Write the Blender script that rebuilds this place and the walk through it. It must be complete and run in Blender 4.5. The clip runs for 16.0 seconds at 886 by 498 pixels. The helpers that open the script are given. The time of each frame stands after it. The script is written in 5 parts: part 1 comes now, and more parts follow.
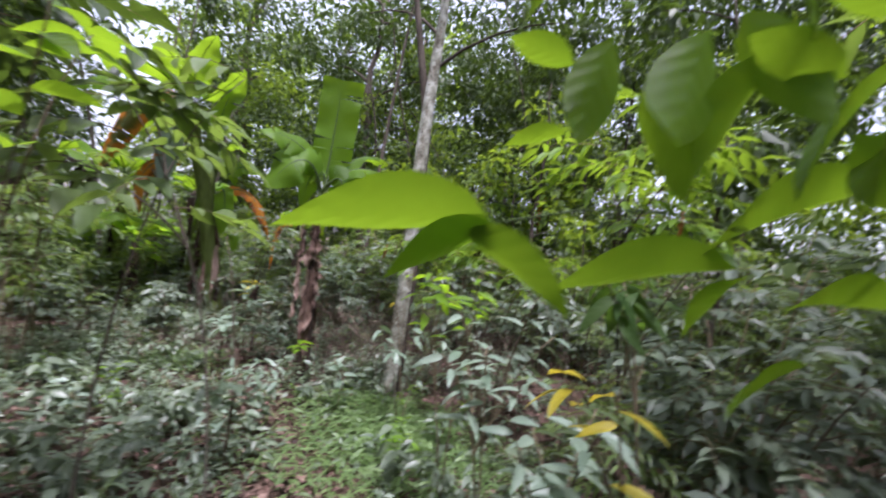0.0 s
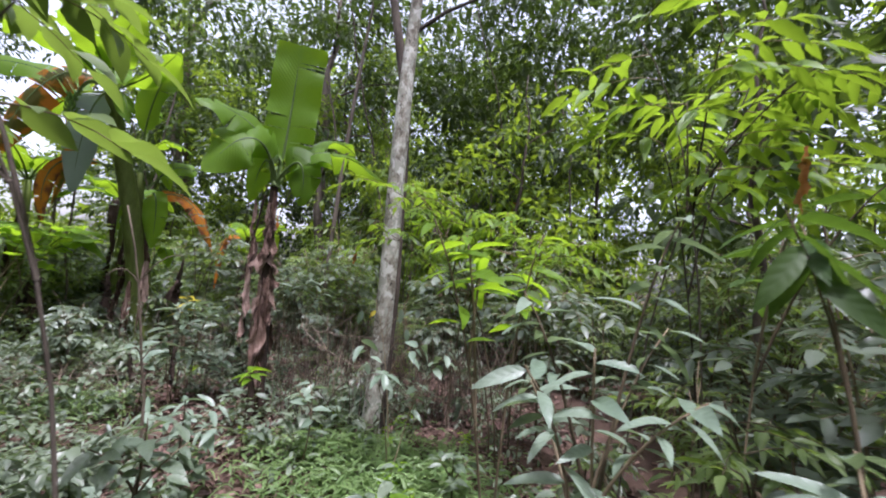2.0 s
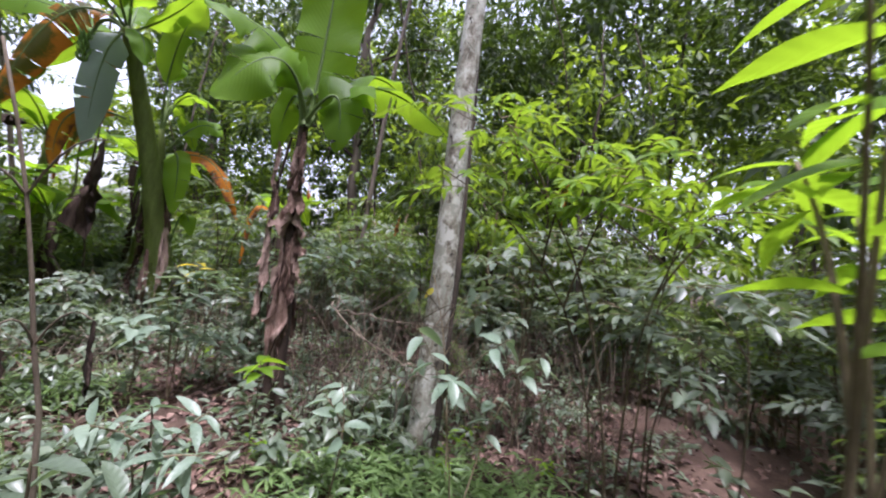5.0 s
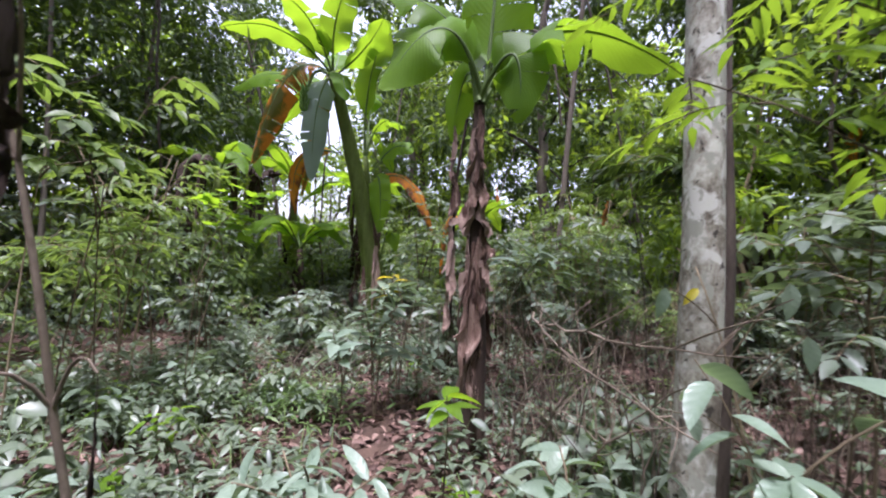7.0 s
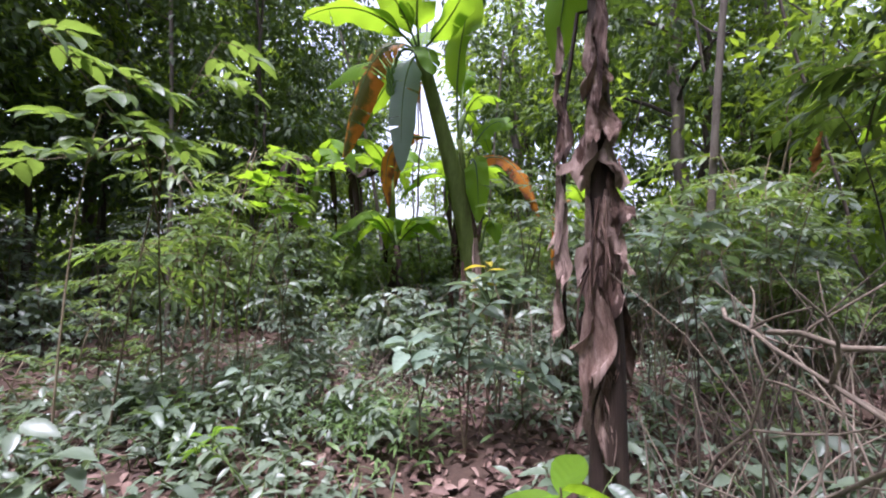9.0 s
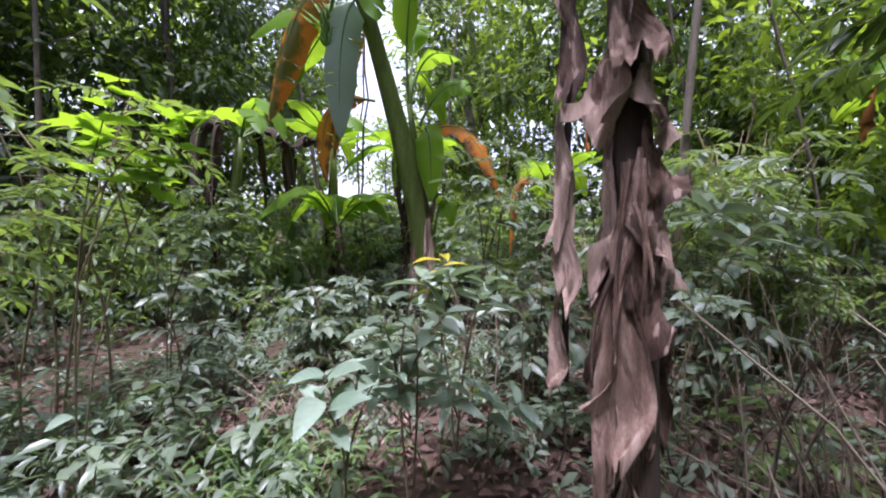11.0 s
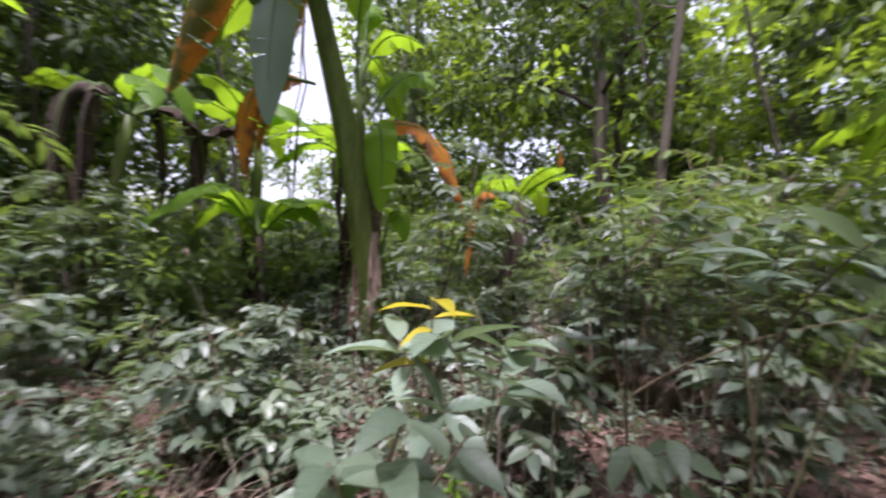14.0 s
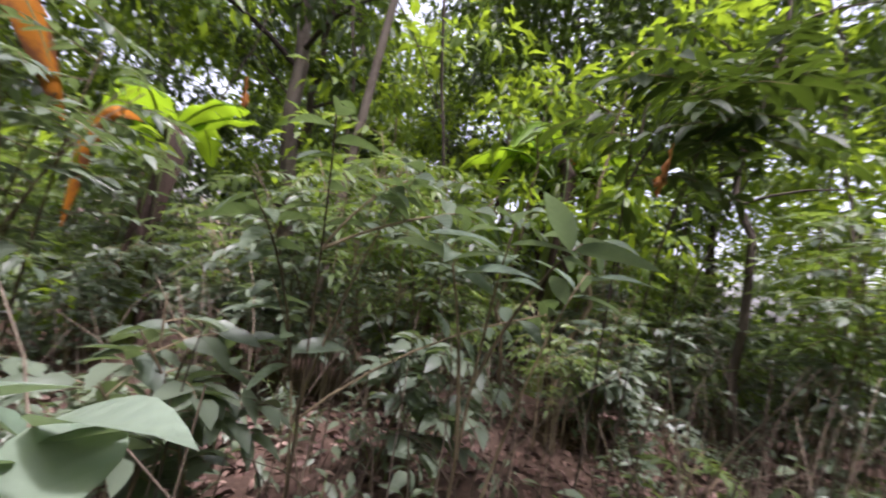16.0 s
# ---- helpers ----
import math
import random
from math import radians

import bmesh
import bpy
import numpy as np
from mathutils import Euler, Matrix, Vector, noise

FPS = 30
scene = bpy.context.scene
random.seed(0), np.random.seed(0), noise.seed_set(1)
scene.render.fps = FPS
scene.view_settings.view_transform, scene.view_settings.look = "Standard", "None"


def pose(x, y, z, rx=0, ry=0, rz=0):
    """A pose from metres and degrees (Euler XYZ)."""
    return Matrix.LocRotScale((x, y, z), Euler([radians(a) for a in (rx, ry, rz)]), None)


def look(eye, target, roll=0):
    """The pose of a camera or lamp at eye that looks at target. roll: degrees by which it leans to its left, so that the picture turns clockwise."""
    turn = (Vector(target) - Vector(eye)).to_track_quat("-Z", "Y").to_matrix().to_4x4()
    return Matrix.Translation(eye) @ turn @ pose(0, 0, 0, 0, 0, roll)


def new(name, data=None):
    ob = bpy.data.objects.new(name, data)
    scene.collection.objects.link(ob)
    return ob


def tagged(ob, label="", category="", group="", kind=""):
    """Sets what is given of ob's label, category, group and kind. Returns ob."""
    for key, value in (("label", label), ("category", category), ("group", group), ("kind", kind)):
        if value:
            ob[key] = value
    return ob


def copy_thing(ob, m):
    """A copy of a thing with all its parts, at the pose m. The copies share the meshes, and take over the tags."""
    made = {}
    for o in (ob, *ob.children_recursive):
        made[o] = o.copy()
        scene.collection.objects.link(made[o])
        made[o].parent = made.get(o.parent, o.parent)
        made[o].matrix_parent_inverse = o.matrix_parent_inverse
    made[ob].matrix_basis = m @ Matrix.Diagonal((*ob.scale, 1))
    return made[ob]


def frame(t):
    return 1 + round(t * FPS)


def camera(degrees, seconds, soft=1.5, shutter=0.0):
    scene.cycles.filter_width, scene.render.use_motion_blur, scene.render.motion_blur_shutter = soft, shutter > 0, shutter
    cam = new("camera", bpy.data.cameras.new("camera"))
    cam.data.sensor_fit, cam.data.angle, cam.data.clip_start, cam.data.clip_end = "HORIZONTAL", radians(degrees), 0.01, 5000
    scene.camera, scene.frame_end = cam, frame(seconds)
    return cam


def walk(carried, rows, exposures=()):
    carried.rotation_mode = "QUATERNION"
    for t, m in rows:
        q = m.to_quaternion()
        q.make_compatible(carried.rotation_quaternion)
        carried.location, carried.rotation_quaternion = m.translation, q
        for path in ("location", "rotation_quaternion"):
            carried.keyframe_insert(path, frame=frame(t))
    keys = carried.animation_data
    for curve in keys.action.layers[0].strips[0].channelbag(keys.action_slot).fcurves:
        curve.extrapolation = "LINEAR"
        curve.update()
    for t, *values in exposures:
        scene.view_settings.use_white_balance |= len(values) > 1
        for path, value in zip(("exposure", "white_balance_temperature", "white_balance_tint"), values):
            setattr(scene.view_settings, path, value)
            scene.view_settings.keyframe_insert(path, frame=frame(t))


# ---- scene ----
cam = camera(96.1, 16.0, 2.0, 0.4)
PATH = [
    (0, (0.542, -2.044, 1.935), (0.554, -0.044, 1.949), 7.0),
    (0.5, (0.331, -1.982, 1.782), (0.066, 0.0, 1.741), 2.2),
    (1, (0.275, -1.631, 1.735), (-0.079, 0.337, 1.793), 2.3),
    (1.5, (0.296, -1.333, 1.666), (0.326, 0.661, 1.813), 4.1),
    (2, (0.247, -1.054, 1.629), (0.454, 0.93, 1.765), 4.8),
    (2.5, (0.223, -0.751, 1.607), (0.465, 1.233, 1.679), 4.6),
    (3, (0.2, -0.594, 1.593), (0.516, 1.381, 1.633), 5.7),
    (3.2, (0.184, -0.54, 1.586), (0.541, 1.427, 1.643), 6.3),
    (5.3, (-0.022, 0.183, 1.396), (-0.074, 2.181, 1.474), 7.0),
    (5.5, (-0.028, 0.26, 1.386), (-0.175, 2.253, 1.467), 6.7),
    (6, (-0.076, 0.503, 1.399), (-0.482, 2.46, 1.476), 5.9),
    (6.5, (-0.141, 0.671, 1.372), (-0.805, 2.557, 1.41), 4.5),
    (7, (-0.19, 0.885, 1.348), (-1.048, 2.691, 1.371), 2.5),
    (7.5, (-0.25, 1.048, 1.321), (-1.206, 2.805, 1.364), 1.1),
    (8, (-0.36, 1.303, 1.268), (-1.389, 3.017, 1.325), 0.2),
    (8.5, (-0.479, 1.523, 1.219), (-1.624, 3.162, 1.262), -0.3),
    (9, (-0.567, 1.768, 1.185), (-1.886, 3.27, 1.205), 0.1),
    (9.5, (-0.634, 1.936, 1.147), (-1.86, 3.515, 1.09), -0.1),
    (9.7, (-0.698, 1.993, 1.145), (-1.856, 3.623, 1.09), 0.0),
    (11.8, (-1.22, 2.612, 1.304), (-2.346, 4.262, 1.215), 0.2),
    (12, (-1.271, 2.641, 1.307), (-2.384, 4.301, 1.23), -0.1),
    (12.5, (-1.407, 2.74, 1.291), (-2.635, 4.318, 1.245), -1.4),
    (13, (-1.567, 2.9, 1.293), (-2.998, 4.296, 1.252), -0.9),
    (13.5, (-1.658, 2.991, 1.286), (-2.982, 4.489, 1.246), 0.7),
    (14, (-1.78, 3.123, 1.283), (-2.623, 4.937, 1.283), 2.7),
    (14.5, (-1.797, 3.307, 1.275), (-2.137, 5.277, 1.324), 3.8),
    (15, (-1.863, 3.507, 1.17), (-1.841, 5.506, 1.249), 4.9),
    (15.5, (-1.857, 3.797, 1.219), (-1.571, 5.775, 1.295), 8.2),
    (16, (-1.9, 3.874, 1.237), (-1.204, 5.748, 1.302), 10.9),
]
walk(cam, [(t, look(eye, target, roll)) for t, eye, target, roll in PATH], [(0, 1.52, 5850, 27), (5.5, 1.66, 5850, 28), (9.5, 1.82, 5650, 30), (12.5, 1.8, 5650, 30), (14, 1.66, 6000, 30), (15, 1.65, 6400, 30), (16, 1.72, 6200, 29)])


# ---- world, sun, exposure ----
world = bpy.data.worlds.new("overcast_sky")
scene.world = world
world.use_nodes = True
wn = world.node_tree.nodes
sky = wn.new("ShaderNodeTexSky")
sky.sky_type = 'NISHITA'
sky.sun_disc = False
sky.sun_elevation = radians(74)
sky.sun_rotation = radians(200)
sky.dust_density = 4.0
sky.air_density = 1.2
wn["Background"].inputs[1].default_value = 0.15
haze = wn.new("ShaderNodeHueSaturation")
haze.inputs["Saturation"].default_value = 0.4
world.node_tree.links.new(sky.outputs[0], haze.inputs["Color"])
world.node_tree.links.new(haze.outputs[0], wn["Background"].inputs[0])
sun_data = bpy.data.lights.new("sun", 'SUN')
sun_data.energy = 2.5
sun_data.angle = radians(6)
sun_data.color = (1.0, 0.98, 0.95)
sun = new("sun", sun_data)
sun.matrix_world = pose(0, 0, 30, 16, 0, 20)

rng = np.random.default_rng(7)


# ---- materials ----
def nodes_of(name):
    mat = bpy.data.materials.new(name)
    mat.use_nodes = True
    nt = mat.node_tree
    nt.nodes.clear()
    return mat, nt, nt.nodes, nt.links


def leaf_material(name, dark, light, glow, rough=0.38, trans=0.42, per="island", vein=0.0, spots=None, gloss=0.5):
    """Leaf blade: colour varies from leaf to leaf and in blotches, light shines through it."""
    mat, nt, n, l = nodes_of(name)
    out = n.new("ShaderNodeOutputMaterial")
    if per == "island":
        rnd = n.new("ShaderNodeNewGeometry").outputs["Random Per Island"]
    else:
        rnd = n.new("ShaderNodeObjectInfo").outputs["Random"]
    tc = n.new("ShaderNodeTexCoord")
    noi = n.new("ShaderNodeTexNoise")
    noi.inputs["Scale"].default_value = 22
    noi.inputs["Detail"].default_value = 3
    l.new(tc.outputs["Object"], noi.inputs["Vector"])
    add = n.new("ShaderNodeMath")
    add.operation = 'MULTIPLY_ADD'
    l.new(noi.outputs["Fac"], add.inputs[0])
    add.inputs[1].default_value = 0.5
    sub = n.new("ShaderNodeMath")
    sub.operation = 'MULTIPLY_ADD'
    l.new(rnd, sub.inputs[0])
    sub.inputs[1].default_value = 0.85
    sub.inputs[2].default_value = -0.2
    l.new(sub.outputs[0], add.inputs[2])
    ramp = n.new("ShaderNodeValToRGB")
    ramp.color_ramp.elements[0].color = (*dark, 1)
    ramp.color_ramp.elements[1].color = (*light, 1)
    l.new(add.outputs[0], ramp.inputs[0])
    col = ramp.outputs[0]
    gcol = n.new("ShaderNodeMix")
    gcol.data_type = 'RGBA'
    gcol.inputs[0].default_value = 0.7
    l.new(col, gcol.inputs[6])
    gcol.inputs[7].default_value = (*glow, 1)
    gout = gcol.outputs[2]
    if spots:
        sn = n.new("ShaderNodeTexNoise")
        sn.inputs["Scale"].default_value = 4.0
        sn.inputs["Detail"].default_value = 9
        sn.inputs["Roughness"].default_value = 0.62
        l.new(tc.outputs["Object"], sn.inputs["Vector"])
        sr = n.new("ShaderNodeValToRGB")
        sr.color_ramp.elements[0].position = spots[1]
        sr.color_ramp.elements[1].position = spots[1] + 0.14
        suv = n.new("ShaderNodeUVMap")
        ssep = n.new("ShaderNodeSeparateXYZ")
        l.new(suv.outputs[0], ssep.inputs[0])
        rim = n.new("ShaderNodeMath")
        rim.operation = 'ABSOLUTE'
        l.new(ssep.outputs[0], rim.inputs[0])
        tip = n.new("ShaderNodeMath")
        tip.operation = 'MULTIPLY_ADD'
        l.new(ssep.outputs[1], tip.inputs[0])
        tip.inputs[1].default_value = 0.14
        l.new(sn.outputs["Fac"], tip.inputs[2])
        both = n.new("ShaderNodeMath")
        both.operation = 'MULTIPLY_ADD'
        l.new(rim.outputs[0], both.inputs[0])
        both.inputs[1].default_value = 0.26
        l.new(tip.outputs[0], both.inputs[2])
        l.new(both.outputs[0], sr.inputs[0])
        outs = []
        for c in (col, gout):
            mx = n.new("ShaderNodeMix")
            mx.data_type = 'RGBA'
            l.new(sr.outputs[0], mx.inputs[0])
            l.new(c, mx.inputs[6])
            mx.inputs[7].default_value = (*spots[0], 1)
            outs.append(mx.outputs[2])
        col, gout = outs
    bs = n.new("ShaderNodeBsdfPrincipled")
    l.new(col, bs.inputs["Base Color"])
    bs.inputs["Roughness"].default_value = rough
    bs.inputs["Specular IOR Level"].default_value = gloss
    bump = n.new("ShaderNodeBump")
    bump.inputs["Strength"].default_value = 0.12 if vein else 0.3
    bump.inputs["Distance"].default_value = 0.004
    if vein:
        uv = n.new("ShaderNodeUVMap")
        sep = n.new("ShaderNodeSeparateXYZ")
        l.new(uv.outputs[0], sep.inputs[0])
        ab = n.new("ShaderNodeMath")
        ab.operation = 'ABSOLUTE'
        l.new(sep.outputs[0], ab.inputs[0])
        ph = n.new("ShaderNodeMath")
        ph.operation = 'MULTIPLY_ADD'
        l.new(sep.outputs[1], ph.inputs[0])
        ph.inputs[1].default_value = vein
        sk = n.new("ShaderNodeMath")
        sk.operation = 'MULTIPLY'
        l.new(ab.outputs[0], sk.inputs[0])
        sk.inputs[1].default_value = -vein * 0.18
        l.new(sk.outputs[0], ph.inputs[2])
        si = n.new("ShaderNodeMath")
        si.operation = 'SINE'
        l.new(ph.outputs[0], si.inputs[0])
        l.new(si.outputs[0], bump.inputs["Height"])
    else:
        l.new(noi.outputs["Fac"], bump.inputs["Height"])
    l.new(bump.outputs[0], bs.inputs["Normal"])
    tr = n.new("ShaderNodeBsdfTranslucent")
    l.new(gout, tr.inputs[0])
    l.new(bump.outputs[0], tr.inputs[1])
    mix = n.new("ShaderNodeMixShader")
    mix.inputs[0].default_value = trans
    l.new(bs.outputs[0], mix.inputs[1])
    l.new(tr.outputs[0], mix.inputs[2])
    l.new(mix.outputs[0], out.inputs[0])
    return mat


def rough_material(name, stops, scale, detail_scale, rough=0.85, stretch=(1, 1, 1), bump=0.5, dist=0.01, per=None, patch=()):
    """Bark, soil, dead leaf: two noises mixed into a colour ramp, with relief."""
    mat, nt, n, l = nodes_of(name)
    out = n.new("ShaderNodeOutputMaterial")
    bs = n.new("ShaderNodeBsdfPrincipled")
    bs.inputs["Roughness"].default_value = rough
    bs.inputs["Specular IOR Level"].default_value = 0.3
    tc = n.new("ShaderNodeTexCoord")
    mp = n.new("ShaderNodeMapping")
    mp.inputs["Scale"].default_value = stretch
    l.new(tc.outputs["Object"], mp.inputs[0])
    a = n.new("ShaderNodeTexNoise")
    a.inputs["Scale"].default_value = scale
    a.inputs["Detail"].default_value = 5
    b = n.new("ShaderNodeTexNoise")
    b.inputs["Scale"].default_value = detail_scale
    b.inputs["Detail"].default_value = 6
    b.inputs["Roughness"].default_value = 0.65
    l.new(mp.outputs[0], a.inputs[0])
    l.new(mp.outputs[0], b.inputs[0])
    m = n.new("ShaderNodeMath")
    m.operation = 'MULTIPLY_ADD'
    l.new(b.outputs["Fac"], m.inputs[0])
    m.inputs[1].default_value = 0.4
    m2 = n.new("ShaderNodeMath")
    m2.operation = 'MULTIPLY'
    l.new(a.outputs["Fac"], m2.inputs[0])
    m2.inputs[1].default_value = 0.6
    l.new(m2.outputs[0], m.inputs[2])
    fac = m.outputs[0]
    if per:
        if per == "island":
            rnd = n.new("ShaderNodeNewGeometry").outputs["Random Per Island"]
        else:
            rnd = n.new("ShaderNodeObjectInfo").outputs["Random"]
        m3 = n.new("ShaderNodeMath")
        m3.operation = 'MULTIPLY_ADD'
        l.new(rnd, m3.inputs[0])
        m3.inputs[1].default_value = 0.45
        m4 = n.new("ShaderNodeMath")
        m4.operation = 'SUBTRACT'
        l.new(fac, m4.inputs[0])
        m4.inputs[1].default_value = 0.22
        l.new(m4.outputs[0], m3.inputs[2])
        fac = m3.outputs[0]
    ramp = n.new("ShaderNodeValToRGB")
    el = ramp.color_ramp.elements
    el[0].position, el[0].color = stops[0][0], (*stops[0][1], 1)
    el[1].position, el[1].color = stops[-1][0], (*stops[-1][1], 1)
    for p, c in stops[1:-1]:
        e = el.new(p)
        e.color = (*c, 1)
    l.new(fac, ramp.inputs[0])
    col = ramp.outputs[0]
    for pc, ps, pt in patch:
        pn = n.new("ShaderNodeTexNoise")
        pn.inputs["Scale"].default_value = ps
        pn.inputs["Detail"].default_value = 4
        pn.inputs["Distortion"].default_value = 0.6
        l.new(mp.outputs[0], pn.inputs[0])
        pr = n.new("ShaderNodeValToRGB")
        pr.color_ramp.elements[0].position = pt
        pr.color_ramp.elements[1].position = pt + 0.05
        l.new(pn.outputs["Fac"], pr.inputs[0])
        mx = n.new("ShaderNodeMix")
        mx.data_type = 'RGBA'
        l.new(pr.outputs[0], mx.inputs[0])
        l.new(col, mx.inputs[6])
        mx.inputs[7].default_value = (*pc, 1)
        col = mx.outputs[2]
    l.new(col, bs.inputs["Base Color"])
    bp = n.new("ShaderNodeBump")
    bp.inputs["Strength"].default_value = bump
    bp.inputs["Distance"].default_value = dist
    l.new(m.outputs[0], bp.inputs["Height"])
    l.new(bp.outputs[0], bs.inputs["Normal"])
    l.new(bs.outputs[0], out.inputs[0])
    return mat


# canopy leaf twice: crown shade painted into the dark copy, sun into the light one
G_CANOPY_SHADED = leaf_material("canopy_leaf_shaded", (0.024, 0.042, 0.015), (0.055, 0.088, 0.024), (0.17, 0.28, 0.02), 0.5, 0.24, gloss=0.35)
G_CANOPY_SUNLIT = leaf_material("canopy_leaf_sunlit", (0.05, 0.09, 0.018), (0.11, 0.175, 0.03), (0.36, 0.52, 0.02), 0.5, 0.48, gloss=0.35)
G_SHRUB = leaf_material("shrub_leaf", (0.07, 0.095, 0.068), (0.145, 0.182, 0.125), (0.22, 0.33, 0.07), 0.4, 0.26, gloss=0.45)
# lighter shrub leaf: colour makes up for sun missing in the understorey
G_SHRUB2 = leaf_material("shrub_leaf_lit", (0.065, 0.105, 0.034), (0.13, 0.185, 0.06), (0.28, 0.42, 0.04), 0.42, 0.42, gloss=0.4)
G_LIMES = leaf_material("young_twig_leaf", (0.08, 0.15, 0.014), (0.14, 0.25, 0.025), (0.34, 0.52, 0.02), 0.45, 0.42, gloss=0.3)
G_PALE = leaf_material("pale_shrub_leaf", (0.085, 0.115, 0.075), (0.16, 0.2, 0.13), (0.22, 0.33, 0.08), 0.38, 0.26, gloss=0.5)
# both broad leaves have pale bluish sky sheen mixed into their base colour
G_NEAR = leaf_material("broad_leaf", (0.07, 0.1, 0.066), (0.13, 0.172, 0.11), (0.21, 0.33, 0.07), 0.4, 0.28, "object", 40)
G_MINT = leaf_material("sky_sheen_broad_leaf", (0.125, 0.18, 0.125), (0.215, 0.275, 0.205), (0.26, 0.38, 0.11), 0.4, 0.26, "object", 40)
G_LIME = leaf_material("young_leaf", (0.085, 0.165, 0.012), (0.14, 0.265, 0.018), (0.36, 0.58, 0.014), 0.45, 0.53, "object", 40, gloss=0.25)
G_DARK = leaf_material("dark_broad_leaf", (0.028, 0.06, 0.016), (0.05, 0.09, 0.022), (0.16, 0.3, 0.02), 0.5, 0.35, "object", 40, gloss=0.2)
G_YELLOW = leaf_material("yellowing_leaf", (0.38, 0.33, 0.02), (0.52, 0.45, 0.03), (0.75, 0.6, 0.03), 0.42, 0.45, "object", 40)
G_BANANA = leaf_material("banana_leaf", (0.075, 0.15, 0.014), (0.12, 0.23, 0.02), (0.36, 0.58, 0.014), 0.45, 0.52, "object", 220, gloss=0.25)
G_BANANA_OLD = leaf_material("banana_leaf_browning", (0.045, 0.05, 0.014), (0.1, 0.085, 0.02), (0.2, 0.2, 0.02), 0.5, 0.45,
                             "object", 220, ((0.46, 0.17, 0.02), 0.67), gloss=0.25)
G_BANANA_DRY = leaf_material("banana_leaf_dry", (0.34, 0.12, 0.012), (0.52, 0.21, 0.025), (0.8, 0.33, 0.02), 0.65, 0.42,
                             "object", 220, ((0.17, 0.07, 0.03), 0.7), gloss=0.12)
G_BANANA_PALE = leaf_material("banana_leaf_underside", (0.16, 0.22, 0.17), (0.22, 0.28, 0.22), (0.2, 0.3, 0.12), 0.4, 0.25, "object", 220)
G_GRASS = leaf_material("grass_blade", (0.08, 0.14, 0.045), (0.15, 0.23, 0.075), (0.24, 0.38, 0.07), 0.45, 0.4)
M_LITTER = rough_material("dead_leaf_litter", [(0.2, (0.035, 0.02, 0.016)), (0.44, (0.1, 0.057, 0.044)), (0.63, (0.17, 0.107, 0.083)), (0.85, (0.3, 0.21, 0.17))],
                          9, 60, 0.7, bump=0.3, per="island")
M_SOIL = rough_material("forest_soil", [(0.25, (0.022, 0.014, 0.01)), (0.5, (0.065, 0.04, 0.028)), (0.75, (0.14, 0.09, 0.065))], 1.6, 28, 0.95, bump=1.0, dist=0.03)
M_PALE_BARK = rough_material("pale_lichen_bark", [(0.34, (0.05, 0.042, 0.03)), (0.44, (0.13, 0.115, 0.085)), (0.52, (0.24, 0.23, 0.185)), (0.62, (0.4, 0.4, 0.34))],
                             9, 38, 0.85, (1, 1, 0.65), 0.9, 0.012, patch=(((0.4, 0.4, 0.35), 8.0, 0.54), ((0.23, 0.235, 0.19), 17.0, 0.55), ((0.035, 0.03, 0.022), 24.0, 0.63)))
M_BARK = rough_material("dark_bark", [(0.3, (0.03, 0.022, 0.016)), (0.5, (0.07, 0.055, 0.042)), (0.7, (0.13, 0.108, 0.085))], 6, 45, 0.9, (1, 1, 0.3), 0.9, 0.012, "object")
M_TWIG = rough_material("twig", [(0.3, (0.06, 0.045, 0.025)), (0.55, (0.13, 0.1, 0.06)), (0.75, (0.24, 0.19, 0.12))], 9, 70, 0.8, (1, 1, 0.4), 0.5, 0.004, "object")
M_DRY = rough_material("dry_twig", [(0.3, (0.055, 0.042, 0.03)), (0.55, (0.14, 0.11, 0.08)), (0.75, (0.28, 0.225, 0.17))], 9, 70, 0.85, (1, 1, 0.4), 0.5, 0.004, "island")
M_GREEN_STEM = rough_material("green_stem", [(0.3, (0.05, 0.08, 0.02)), (0.55, (0.09, 0.14, 0.035)), (0.75, (0.15, 0.2, 0.06))], 10, 60, 0.55, (1, 1, 0.3), 0.3, 0.003)
M_BANANA_STEM = rough_material("banana_pseudostem", [(0.28, (0.05, 0.035, 0.02)), (0.42, (0.075, 0.1, 0.02)), (0.6, (0.13, 0.17, 0.04)), (0.8, (0.2, 0.23, 0.08))],
                               3.5, 30, 0.5, (2.5, 2.5, 0.3), 0.4, 0.006)
M_DEAD_STEM = rough_material("dead_sheath", [(0.3, (0.014, 0.009, 0.006)), (0.52, (0.04, 0.025, 0.018)), (0.78, (0.11, 0.075, 0.055))], 6, 50, 0.85, (3, 3, 0.25), 0.9, 0.014)
M_DEAD_LEAF = rough_material("dead_banana_leaf", [(0.27, (0.03, 0.016, 0.011)), (0.42, (0.09, 0.05, 0.035)), (0.56, (0.165, 0.105, 0.08)), (0.8, (0.34, 0.245, 0.2))], 9, 75, 0.8, (3.2, 3.2, 0.6), 0.9, 0.012, "object", patch=(((0.07, 0.035, 0.024), 5.0, 0.62), ((0.27, 0.19, 0.155), 7.0, 0.6)))
M_RUST = rough_material("rusty_leaf", [(0.3, (0.16, 0.05, 0.015)), (0.5, (0.36, 0.13, 0.03)), (0.75, (0.5, 0.24, 0.08))], 8, 40, 0.7, bump=0.4)
M_FRUIT = rough_material("green_banana_skin", [(0.3, (0.08, 0.15, 0.03)), (0.7, (0.16, 0.27, 0.06))], 8, 40, 0.45, bump=0.1)


